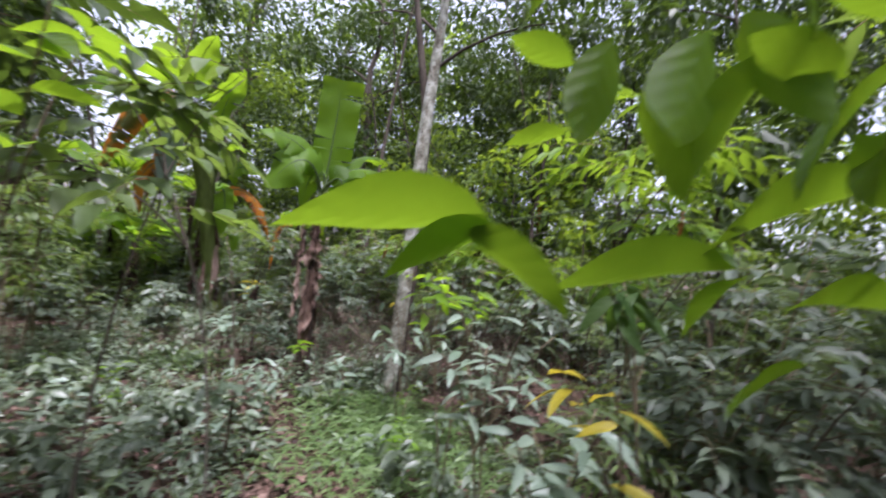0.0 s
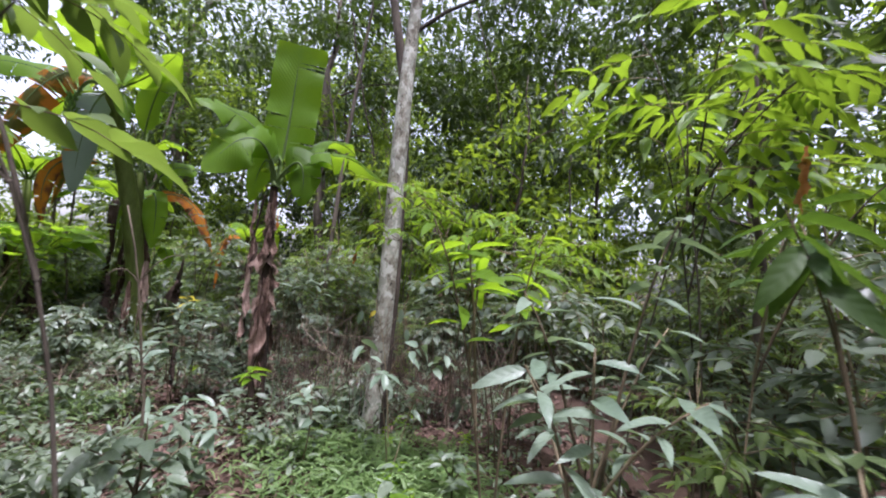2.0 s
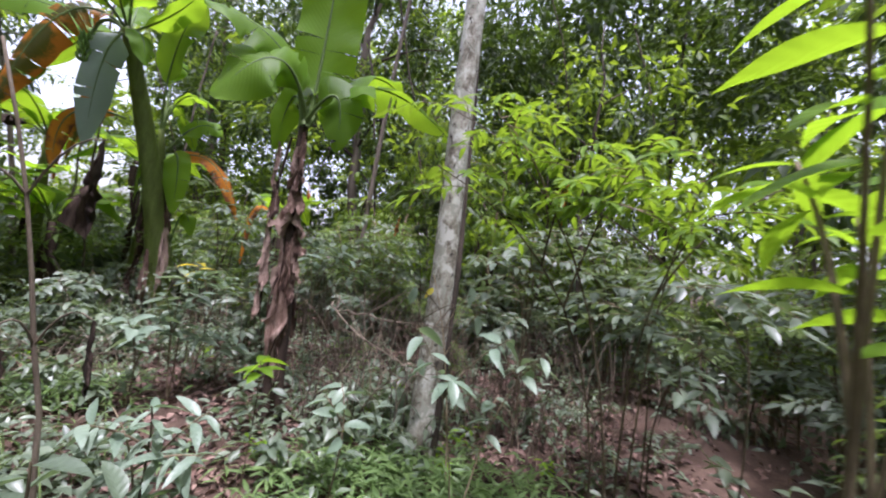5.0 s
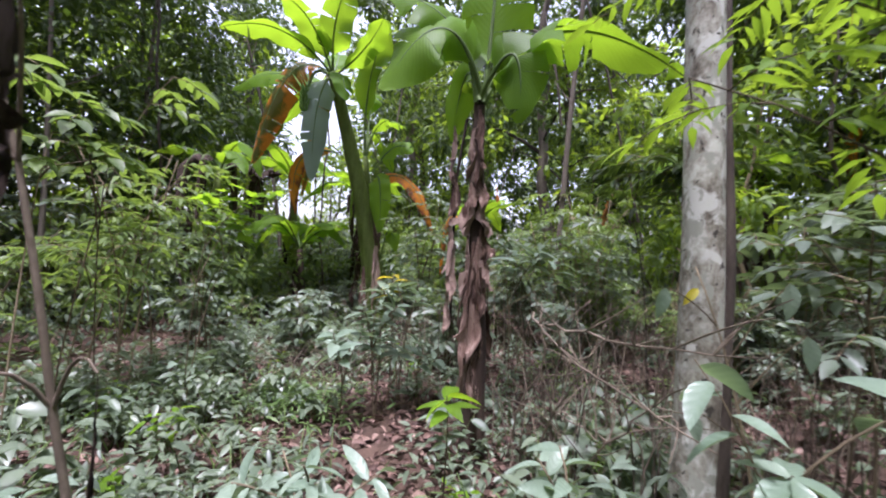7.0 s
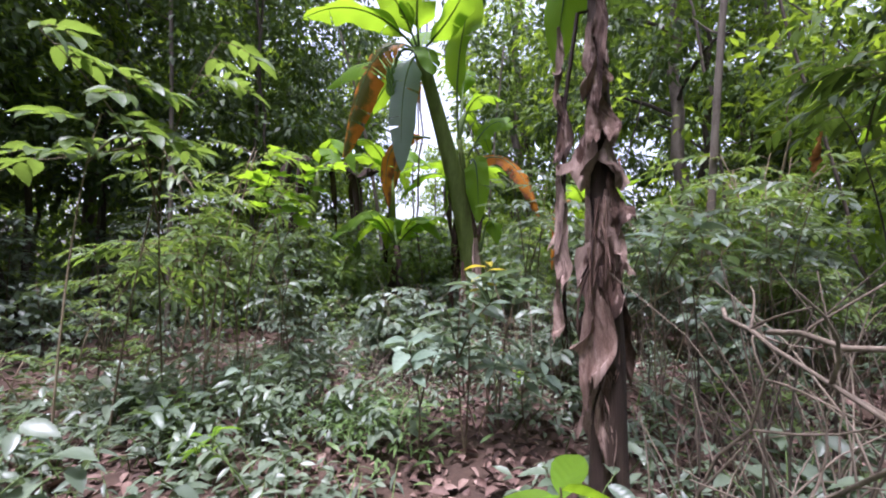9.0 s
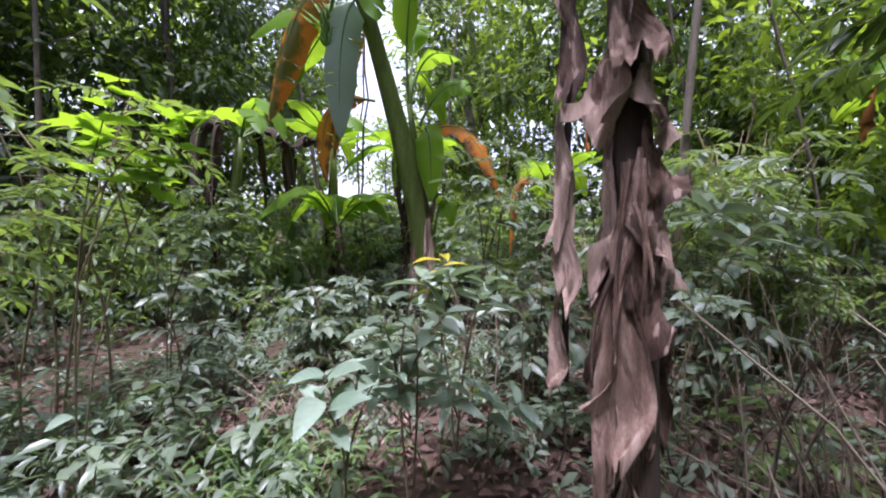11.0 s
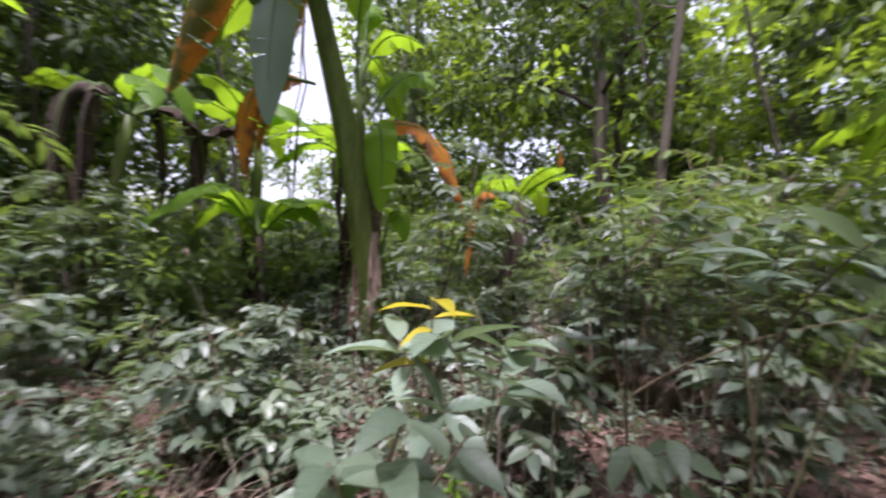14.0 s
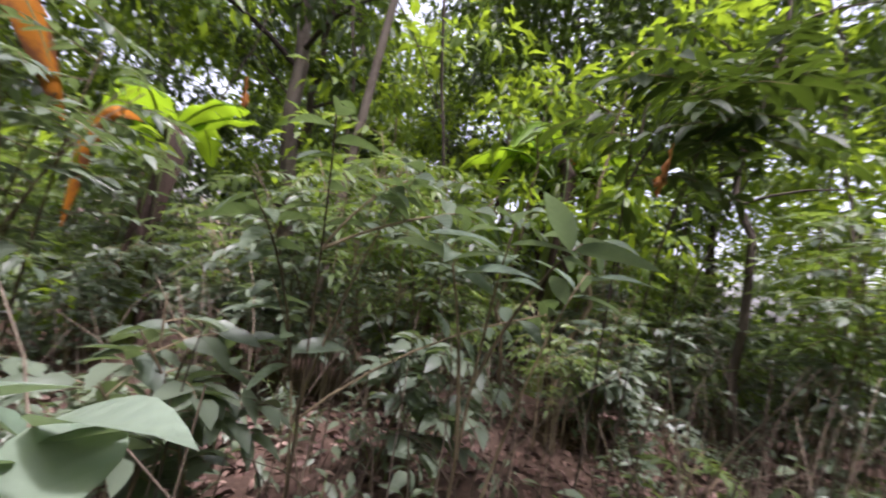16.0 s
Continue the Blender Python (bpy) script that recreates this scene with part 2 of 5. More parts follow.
# ---- geometry helpers ----
def ground_z(x, y):
    base = np.interp(y, [-40, -10, -2, 0, 2, 3.5, 4.5, 8, 60], [1.2, 0.85, 0.42, 0.1, -0.14, -0.13, -0.17, -0.2, -0.1])
    return base + 0.035 * np.sin(1.7 * x + 0.6 * y) + 0.025 * np.sin(2.9 * y - 1.1 * x)


def tri_mesh(name, v, f, uv=None):
    me = bpy.data.meshes.new(name)
    v = np.ascontiguousarray(v, dtype=np.float32)
    f = np.ascontiguousarray(f, dtype=np.int32)
    me.vertices.add(len(v))
    me.vertices.foreach_set("co", v.ravel())
    me.loops.add(f.size)
    me.loops.foreach_set("vertex_index", f.ravel())
    me.polygons.add(len(f))
    me.polygons.foreach_set("loop_start", np.arange(0, f.size, f.shape[1], dtype=np.int32))
    me.update(calc_edges=True)
    if uv is not None:
        layer = me.uv_layers.new(name="UVMap")
        layer.data.foreach_set("uv", np.ascontiguousarray(uv[f.ravel()], dtype=np.float32).ravel())
    me.shade_smooth()
    return me


def part(name, me, material, parent=None, label=""):
    ob = new(name, me)
    if material and not me.materials:
        me.materials.append(material)
    ob.parent = parent
    if label:
        ob["label"] = label
    return ob


def thing(name, x, y, z, label, category, group="", kind=""):
    ob = new(name)
    ob.empty_display_size = 0.1
    ob.matrix_basis = pose(x, y, z)
    return tagged(ob, label, category, group, kind)


def tube(pts, radii, sides=7, ridge=0.0, rnd=None, cap=True):
    """Quads of a tapered tube along pts."""
    pts = np.asarray(pts, float)
    n = len(pts)
    radii = np.broadcast_to(np.asarray(radii, float), (n,))
    tan = np.gradient(pts, axis=0)
    tan /= np.linalg.norm(tan, axis=1)[:, None] + 1e-9
    ref = np.array([1.0, 0.13, 0.07])
    v = []
    for i in range(n):
        a = np.cross(tan[i], ref)
        a /= np.linalg.norm(a) + 1e-9
        b = np.cross(tan[i], a)
        ang = np.linspace(0, 2 * np.pi, sides, endpoint=False)
        r = radii[i] * (1 + (ridge * np.sin(3 * ang + 0.7 * i) + ridge * 0.6 * np.sin(5 * ang + 2) if ridge else 0))
        if ridge and rnd is not None:
            r = r * (1 + ridge * 0.5 * rnd.standard_normal(sides))
        v.append(pts[i] + np.outer(np.cos(ang) * r, a) + np.outer(np.sin(ang) * r, b))
    v = np.concatenate(v)
    f = []
    for i in range(n - 1):
        for k in range(sides):
            k2 = (k + 1) % sides
            f.append((i * sides + k, i * sides + k2, (i + 1) * sides + k2, (i + 1) * sides + k))
    if cap:
        v = np.vstack([v, pts[-1] + tan[-1] * radii[-1] * 0.6])
        t = len(v) - 1
        for k in range(sides):
            f.append(((n - 1) * sides + k, (n - 1) * sides + (k + 1) % sides, t, t))
    return v, np.array(f)


def join(pieces):
    vs, fs, o = [], [], 0
    for v, f in pieces:
        vs.append(v)
        fs.append(np.asarray(f) + o)
        o += len(v)
    return np.concatenate(vs), np.concatenate(fs)


def poly_mesh(name, v, f, uv=None):
    """Mesh from quads, in which a repeated last corner makes a triangle."""
    f = np.asarray(f)
    tris = np.concatenate([f[:, (0, 1, 2)], f[f[:, 2] != f[:, 3]][:, (0, 2, 3)]])
    return tri_mesh(name, v, tris, uv)


def bend(p0, pm, p2, n):
    """Points on the arc from p0 over pm to p2."""
    p0, pm, p2 = (np.asarray(p, float) for p in (p0, pm, p2))
    c = 2 * pm - (p0 + p2) / 2
    t = np.linspace(0, 1, n)[:, None]
    return (1 - t) ** 2 * p0 + 2 * t * (1 - t) * c + t * t * p2


# leaf blades along +y, one long
def blade_low(width=0.42, fold=0.1, droop=0.12):
    v = np.array([(0, 0, 0), (-width / 2, 0.42, fold), (0, 0.5, 0), (width / 2, 0.42, fold), (0, 1, -droop)])
    f = np.array([(0, 2, 1), (0, 3, 2), (1, 2, 4), (2, 3, 4)])
    uv = np.array([(0, 0), (-1, 0.42), (0, 0.5), (1, 0.42), (0, 1)], float)
    return v, f, uv


def blade_mid(width=0.42, fold=0.08, droop=0.2, rows=4, tip=1.0, wave=0.0):
    v, uv, f = [(0, 0, 0)], [(0, 0)], []
    for i in range(1, rows + 1):
        s = i / (rows + 1)
        w = width / 2 * math.sin(math.pi * s ** 0.85) ** 0.8 * (1 - 0.15 * s * tip)
        z = -droop * s * s
        k = wave * math.sin(5.1 * i)
        v += [(-w, s, z + fold * w / width * 2 + k), (0, s + 0.02, z), (w, s, z + fold * w / width * 2 - k)]
        uv += [(-1, s), (0, s), (1, s)]
    v.append((0, 1, -droop))
    uv.append((0, 1))
    f += [(0, 2, 1), (0, 3, 2)]
    for i in range(rows - 1):
        a = 1 + 3 * i
        for c in (0, 1):
            f += [(a + c, a + c + 1, a + c + 4), (a + c, a + c + 4, a + c + 3)]
    a = 1 + 3 * (rows - 1)
    e = len(v) - 1
    f += [(a, a + 1, e), (a + 1, a + 2, e)]
    return np.array(v, float), np.array(f), np.array(uv, float)


def blade_lobed(width=0.95):
    """Five-pointed blade."""
    v, uv = [(0, 0.25, 0)], [(0, 0.25)]
    pts = [(0, 0), (-0.25, -0.08), (-0.5, 0.18), (-0.28, 0.32), (-0.42, 0.66), (-0.16, 0.6), (0, 1.0)]
    ring = pts + [(-x, y) for x, y in pts[-2:0:-1]]
    for x, y in ring:
        v.append((x * width, y, -0.12 * y * y + 0.12 * abs(x)))
        uv.append((x * 2, y))
    m = len(ring)
    f = [(0, 1 + (i + 1) % m, 1 + i) for i in range(m)]
    return np.array(v, float), np.array(f), np.array(uv, float)


def unit(a):
    return a / (np.linalg.norm(a, axis=-1, keepdims=True) + 1e-9)


def scatter(template, pos, axis, normal, size):
    """Copies of a blade at pos, along axis, facing normal: vertices, triangles, uv."""
    tv, tf, tu = template
    pos, axis, normal = (np.asarray(a, float).reshape(-1, 3) for a in (pos, axis, normal))
    size = np.broadcast_to(np.asarray(size, float), (len(pos),))
    y = unit(axis)
    x = unit(np.cross(y, normal))
    z = np.cross(x, y)
    v = (tv[None, :, 0, None] * x[:, None] + tv[None, :, 1, None] * y[:, None] + tv[None, :, 2, None] * z[:, None]) * size[:, None, None] + pos[:, None]
    f = tf[None] + (np.arange(len(pos)) * len(tv))[:, None, None]
    return v.reshape(-1, 3), f.reshape(-1, 3), np.tile(tu, (len(pos), 1))


LOW = blade_low()
LOW_THIN = blade_low(0.3, 0.06, 0.2)
MID = blade_mid(0.42, 0.08, 0.2, 2)
MID_WIDE = blade_mid(0.52, 0.1, 0.25, 3)
MID_LONG = blade_mid(0.3, 0.06, 0.3, 2)
LOBED = blade_lobed()


class Foliage:
    """Collects leaf places, then makes one mesh."""

    def __init__(self):
        self.p, self.a, self.n, self.s = [], [], [], []

    def put(self, p, a, n, s):
        self.p.append(p)
        self.a.append(a)
        self.n.append(n)
        self.s.append(s)

    def mesh(self, name, template):
        v, f, uv = scatter(template, np.array(self.p), np.array(self.a), np.array(self.n), np.array(self.s))
        return tri_mesh(name, v, f, uv)


def spray(r, fol, twigs, p0, d, length, pairs, size, sag=0.25, thick=0.006, first=0.15, flat=0.8):
    """A leafy twig: leaf pairs along an arching stalk, and one at its tip."""
    d = unit(np.asarray(d, float))
    p0 = np.asarray(p0, float)
    end = p0 + d * length - np.array([0, 0, sag * length])
    pts = bend(p0, (p0 + end) / 2 + np.array([0, 0, 0.12 * length]), end, 5)
    twigs.append(tube(pts, np.linspace(thick, thick * 0.4, 5), 4, cap=False))
    side = unit(np.cross(d, (0, 0, 1)) + 1e-4)
    up = unit(np.cross(side, d))
    for i in range(pairs):
        s = first + (1 - first) * (i + 0.5) / pairs
        k = s * 4
        i0 = min(int(k), 3)
        p = pts[i0] + (pts[i0 + 1] - pts[i0]) * (k - i0)
        for sg in (-1, 1):
            a = side * sg * (0.9 + 0.2 * r.random()) + d * (0.5 + 0.5 * r.random()) + np.array([0, 0, -0.3 + 0.35 * r.standard_normal()])
            nn = up * flat + 0.35 * r.standard_normal(3) + np.array([0, 0, 0.5])
            fol.put(p, a, nn, size * (0.7 + 0.5 * r.random()))
    fol.put(pts[-1], d + np.array([0, 0, -0.4]), up + 0.2 * r.standard_normal(3), size * 1.1)
    return pts


def twig_mesh(name, pieces):
    return poly_mesh(name, *join(pieces))


# ---- ground ----
def ground_sheet():
    def axis(a, b, step):
        near = np.arange(a, b + 1e-6, step)
        far = np.array([10, 20, 40, 80, 160, 320, 700, 1500, 3000.0])
        return np.concatenate([a - far[::-1], near, b + far])
    xs, ys = axis(-12, 8, 0.14), axis(-5, 16, 0.14)
    X, Y = np.meshgrid(xs, ys)
    Z = ground_z(X, Y)
    inner = (abs(X) < 12) & (Y > -5) & (Y < 16)
    Z = Z + inner * 0.015 * rng.standard_normal(X.shape)
    v = np.stack([X, Y, Z], -1).reshape(-1, 3)
    w = len(xs)
    i = (np.arange(len(ys) - 1)[:, None] * w + np.arange(w - 1)[None]).ravel()
    f = np.stack([i, i + 1, i + w + 1, i + w], 1)
    ob = part("ground", poly_mesh("ground", v, f), M_SOIL)
    return tagged(ob, "dark brown forest soil under fallen leaves", "ground", kind="structure")


ground_sheet()


def leaf_litter():
    n1, n2 = 13000, 9000
    x = np.concatenate([rng.uniform(-4.5, 2.5, n1), rng.uniform(-10, 7, n2)])
    y = np.concatenate([rng.uniform(-1.5, 7.5, n1), rng.uniform(-3, 13, n2)])
    n = n1 + n2
    p = np.stack([x, y, ground_z(x, y) + rng.uniform(0.004, 0.04, n)], 1)
    ang = rng.uniform(0, 2 * np.pi, n)
    a = np.stack([np.cos(ang), np.sin(ang), 0.25 * rng.standard_normal(n)], 1)
    nn = np.stack([0.45 * rng.standard_normal(n), 0.45 * rng.standard_normal(n), np.ones(n)], 1)
    v, f, uv = scatter(blade_mid(0.48, 0.22, 0.2, 2), p, a, nn, rng.uniform(0.04, 0.12, n))
    ob = part("leaf_litter", tri_mesh("leaf_litter", v, f), M_LITTER)
    tagged(ob, "curled brown and pinkish fallen leaves covering the soil", "leaf litter", kind="stuff")


leaf_litter()


def grass_patch():
    n = 5200
    c = np.concatenate([rng.normal((0.3, 2.25), (0.55, 0.38), (n * 2 // 3, 2)), rng.normal((0.5, 1.3), (0.7, 0.5), (n - n * 2 // 3, 2))])
    c = np.concatenate([c, rng.normal((-2.95, 3.65), (0.3, 0.25), (700, 2)), rng.normal((-0.2, 2.75), (0.5, 0.15), (600, 2))])
    n = len(c)
    p = np.stack([c[:, 0], c[:, 1], ground_z(c[:, 0], c[:, 1])], 1)
    ang = rng.uniform(0, 2 * np.pi, n)
    h = rng.uniform(0.02, 0.2, n)
    p[:, 2] += h
    a = np.stack([np.cos(ang), np.sin(ang), rng.uniform(0.1, 0.9, n)], 1)
    nn = np.stack([0.3 * rng.standard_normal(n), 0.3 * rng.standard_normal(n), np.ones(n)], 1)
    v, f, uv = scatter(blade_mid(0.2, 0.04, 0.45, 2), p, a, nn, rng.uniform(0.06, 0.15, n))
    ob = part("grass_patch", tri_mesh("grass_patch", v, f), G_GRASS)
    tagged(ob, "fresh pale green broad-bladed grass on the forest floor", "grass", kind="stuff")


grass_patch()


# ---- pale tree beside the path ----
def pale_tree():
    r = np.random.default_rng(3)
    bx, by = 0.1, 3.1
    bz = float(ground_z(bx, by))
    t = thing("pale_tree", bx, by, bz - 0.05, "slim tree with pale grey lichen-blotched bark, forked high up", "tree")
    z = np.array([0, 0.12, 0.3, 0.6, 1.0, 1.5, 2.0, 2.5, 3.0, 3.5, 4.0, 4.5, 5.2, 6.2, 7.5, 9])
    x = 0.012 * z + 0.02 * np.sin(1.3 * z)
    y = 0.1 * np.minimum(z, 5) + 0.02 * np.sin(0.9 * z + 1)
    rad = np.array([0.15, 0.125, 0.11, 0.103, 0.1, 0.098, 0.096, 0.094, 0.092, 0.09, 0.086, 0.08, 0.066, 0.056, 0.045, 0.03])
    part("trunk", poly_mesh("trunk", *tube(np.stack([x, y, z], 1), rad, 18, 0.035, r)), M_PALE_BARK, t)
    f = np.array([x[10], y[10], 3.9])
    part("limb", poly_mesh("limb", *tube(bend(f, f + (-0.16, 0.1, 0.75), f + (-0.5, 0.3, 2.4), 8), np.linspace(0.072, 0.035, 8), 10, 0.04, r)), M_BARK, t, "dark forked limb")
    for k in range(9):
        h = 4.6 + 0.5 * k
        ang = 2.4 * k
        d = np.array([math.cos(ang), math.sin(ang), 0.5])
        o = np.array([np.interp(h, z, x), np.interp(h, z, y), h])
        part("branch", poly_mesh("branch", *tube(bend(o, o + d * 0.8 + (0, 0, 0.2), o + d * 1.8, 5), np.linspace(0.028, 0.008, 5), 6)), M_BARK, t)
    fol = Foliage()
    for c in range(60):
        ang, rr, h = r.uniform(0, 6.28), r.uniform(0.4, 2.4), r.uniform(5.6, 9.6)
        o = np.array([math.cos(ang) * rr, 0.5 + math.sin(ang) * rr, h])
        for k in range(45):
            d = unit(r.standard_normal(3))
            fol.put(o + d * r.uniform(0.1, 0.5), d + np.array([0, 0, -0.5]), np.array([0, 0, 1]) + 0.6 * r.standard_normal(3), r.uniform(0.1, 0.18))
    part("crown", fol.mesh("crown", LOW), G_CANOPY_SHADED, t)
    # climbing vine stem along the shaded side
    zz = np.linspace(0.2, 3.6, 24)
    vx = np.interp(zz, z, x) + 0.105 * np.cos(-0.5 + 0.3 * zz)
    vy = np.interp(zz, z, y) + 0.105 * np.sin(-0.5 + 0.3 * zz) - 0.01
    part("vine", poly_mesh("vine", *tube(np.stack([vx, vy, zz], 1), np.interp(zz, [0.2, 1.2, 3.6], [0.036, 0.026, 0.012]) + 0.004 * np.sin(zz * 5), 8, 0.08, r)), M_BARK, t, "dark climbing vine stem")
    return t


pale_tree()


# ---- bananas ----
def banana_leaf_mesh(name, p0, pm, p2, width, seed, tear=0.12, petiole=0.12, fold=0.25, cut=1.0, face=None):
    """A long blade on either side of its midrib, torn between the side veins."""
    r = np.random.default_rng(seed)
    n = 34
    c = bend(p0, pm, p2, n + 1)
    tan = unit(np.gradient(c, axis=0))
    up = np.array([0, 0, 1.0]) if face is None else unit(np.array(face, float))
    side = np.cross(tan, up)
    weak = np.linalg.norm(side, axis=1) < 0.45
    alt = np.array([math.cos(seed * 1.7), math.sin(seed * 1.7), 0])
    side[weak] = np.cross(tan[weak], alt)
    ref = side[n // 2]
    side[(side @ ref) < 0] *= -1
    side = unit(side)
    for _ in range(3):
        side[1:-1] = (side[:-2] + side[1:-1] + side[2:]) / 3
    side = unit(side)
    nor = np.cross(side, tan)
    s = np.linspace(0, 1, n + 1)
    b = np.clip((s - petiole) / (1 - petiole), 0, 1)
    half = width / 2 * np.clip(np.minimum(1, (b * 7) ** 0.7) * np.minimum(1, ((1 - b) * 3.2 + 0.02) ** 0.6), 0.0, 1) if cut >= 1 else \
        width / 2 * np.minimum(1, (b * 7) ** 0.7)
    wob = 0.05 * width * np.sin(s * 21 + seed)
    vs, uvs, fs = [], [], []

    def outer(i, sg, k, slip, dr):
        h = half[i] * k
        return c[i] + side[i] * sg * h * (1 - 0.15 * k * dr) - nor[i] * (fold * h * k + dr * h * k * 0.6 + wob[i] * k) + tan[i] * (slip * k + 0.12 * half[i] * k)

    for sg in (-1, 1):
        drop = 0.0
        torn = r.random(n + 1) < tear * 0.6
        for i in range(n):
            if half[i] < 1e-4 and half[i + 1] < 1e-4:
                continue
            if torn[i]:
                drop = r.uniform(0, 0.8) * tear * 3
            g0 = 0.045 * r.random() ** 2 if torn[i] else 0
            g1 = -0.045 * r.random() ** 2 if torn[i + 1] else 0
            o = len(vs)
            for k in (0, 0.5, 1.0):
                vs += [outer(i, sg, k, g0, drop), outer(i + 1, sg, k, g1, drop)]
                uvs += [(sg * k, s[i]), (sg * k, s[i + 1])]
            for k in (0, 2):
                q = (o + k, o + k + 1, o + k + 3, o + k + 2)
                fs.append(q if sg > 0 else q[::-1])
    vs, uvs, fs = np.array(vs), np.array(uvs), np.array(fs)
    key = np.round(vs, 5)
    _, first, inv = np.unique(key, axis=0, return_index=True, return_inverse=True)
    inv = inv.ravel()
    me = poly_mesh(name, vs[first], inv[fs], uvs[first])
    rib = poly_mesh("midrib", *tube(c - nor * 0.006, np.linspace(0.022, 0.004, n + 1), 6))
    return me, rib


def banana_leaf(plant, base, p0, pm, p2, width, seed, mat=None, tear=0.12, label="", **kw):
    o = np.asarray(base)
    me, rib = banana_leaf_mesh("leaf", np.asarray(p0) - o, np.asarray(pm) - o, np.asarray(p2) - o, width, seed, tear, **kw)
    leaf = part("leaf", me, mat or G_BANANA, plant, label)
    part("midrib", rib, M_GREEN_STEM, leaf)
    return leaf


def dead_flap(r, top, length, width, ang, r0, out, pleats=3.0, n=16, m=14):
    """A dry leaf sheath hanging from a stem: crumpled, twisted, with a ragged curled hem."""
    u = np.linspace(-1, 1, n)
    vv = np.linspace(0, 1, m)
    U, V = np.meshgrid(u, vv)
    ph, p2, p3 = r.uniform(0, 6.28, 3)
    neck, belly = r.uniform(0.25, 0.5), r.uniform(0.4, 1.0)
    prof = neck + (1 - neck) * np.sin(np.clip(V * 1.2, 0, 1) * np.pi / 2) * (1 - (1 - belly) * np.maximum(V - 0.55, 0) / 0.45)
    spread = width * prof / (r0 + 0.1)
    th = ang + U * spread * 0.5 + r.uniform(-0.9, 0.9) * V * V
    k = 0.35 + 0.65 * V
    fold = k * (0.03 * np.sin(U * pleats * 1.7 + ph + 2 * V) + 0.016 * np.sin(U * pleats * 4.3 + p2 + 5 * V) + 0.014 * np.sin(11 * V + 3 * U + p3) + 0.008 * np.sin(23 * V + 9 * U + ph))
    rad = r0 + out * V ** r.uniform(1.2, 2.4) + fold * min(1.0, width / 0.16) + 0.011 * r.standard_normal(U.shape) * k
    curl = r.uniform(-0.5, 1.0)
    rad = rad + curl * 0.08 * np.maximum(np.abs(U) - 0.55, 0) * V
    hem = 0.16 * np.sin(U * r.uniform(1, 3) + ph) + 0.06 * np.sin(U * 8 + p2) + 0.05 * r.standard_normal(U.shape[1])[None]
    z = top - length * V * (1 + hem * V)
    z = z + 0.06 * np.maximum(V - 0.85, 0) / 0.15 * np.sin(2 * U + p3) * out / 0.1
    v = np.stack([np.cos(th) * rad, np.sin(th) * rad, z], -1).reshape(-1, 3)
    i = (np.arange(m - 1)[:, None] * n + np.arange(n - 1)[None]).ravel()
    return v, np.stack([i, i + 1, i + n + 1, i + n], 1)


def cape_flap(r, top, length, width, ang, r0, out, skew=0.0, point=0.5, n=17, m=17):
    """A broad dry sheath: gripping the stem above, flaring like a torn cape below, with curled edges."""
    U, V = np.meshgrid(np.linspace(-1, 1, n), np.linspace(0, 1, m))
    p1, p2, p3, p4 = r.uniform(0, 6.28, 4)
    w = width * (0.3 + 0.7 * np.sin(np.clip(V * 1.35, 0, 1) * np.pi / 2) ** 1.3) * (1 - (1 - point) * np.maximum(V - 0.6, 0) / 0.4)
    side = U * w * 0.5 + skew * V ** 1.6 + 0.01 * np.sin(7 * V + p1)
    wrap = 0.75 * (U * w * 0.5) ** 2 / (r0 + 0.05) * (1 - 0.7 * V)
    pleat = V * (0.022 * np.sin(2.6 * U + p1 + 1.5 * V) + 0.012 * np.sin(5.5 * U + p2 - 2.5 * V)) * min(1.3, width / 0.2)
    crease = V * (0.011 * np.sin(11 * V + 5 * U + p3) * np.sin(4 * U + p4) + 0.007 * np.sin(17 * U + 6 * V + p2)) + 0.0035 * r.standard_normal(U.shape)
    curl = r.uniform(-0.05, 0.09) * np.maximum(np.abs(U) - 0.6, 0) * (0.3 + V) + 0.05 * np.maximum(V - 0.82, 0) * np.sin(2 * U + p2) / 0.18
    rad = r0 + out * V ** 1.5 - wrap + pleat + crease + curl
    hem = 0.2 * np.sin(1.7 * U + p3) - 0.3 * (1 - point) * U ** 2 + 0.06 * np.sin(9 * U + p1) + 0.045 * r.standard_normal(n)[None]
    z = top - length * V * (1 + hem * V ** 2)
    c, sn = math.cos(ang), math.sin(ang)
    v = np.stack([c * rad - sn * side, sn * rad + c * side, z], -1).reshape(-1, 3)
    i = (np.arange(m - 1)[:, None] * n + np.arange(n - 1)[None]).ravel()
    return v, np.stack([i, i + 1, i + n + 1, i + n], 1)


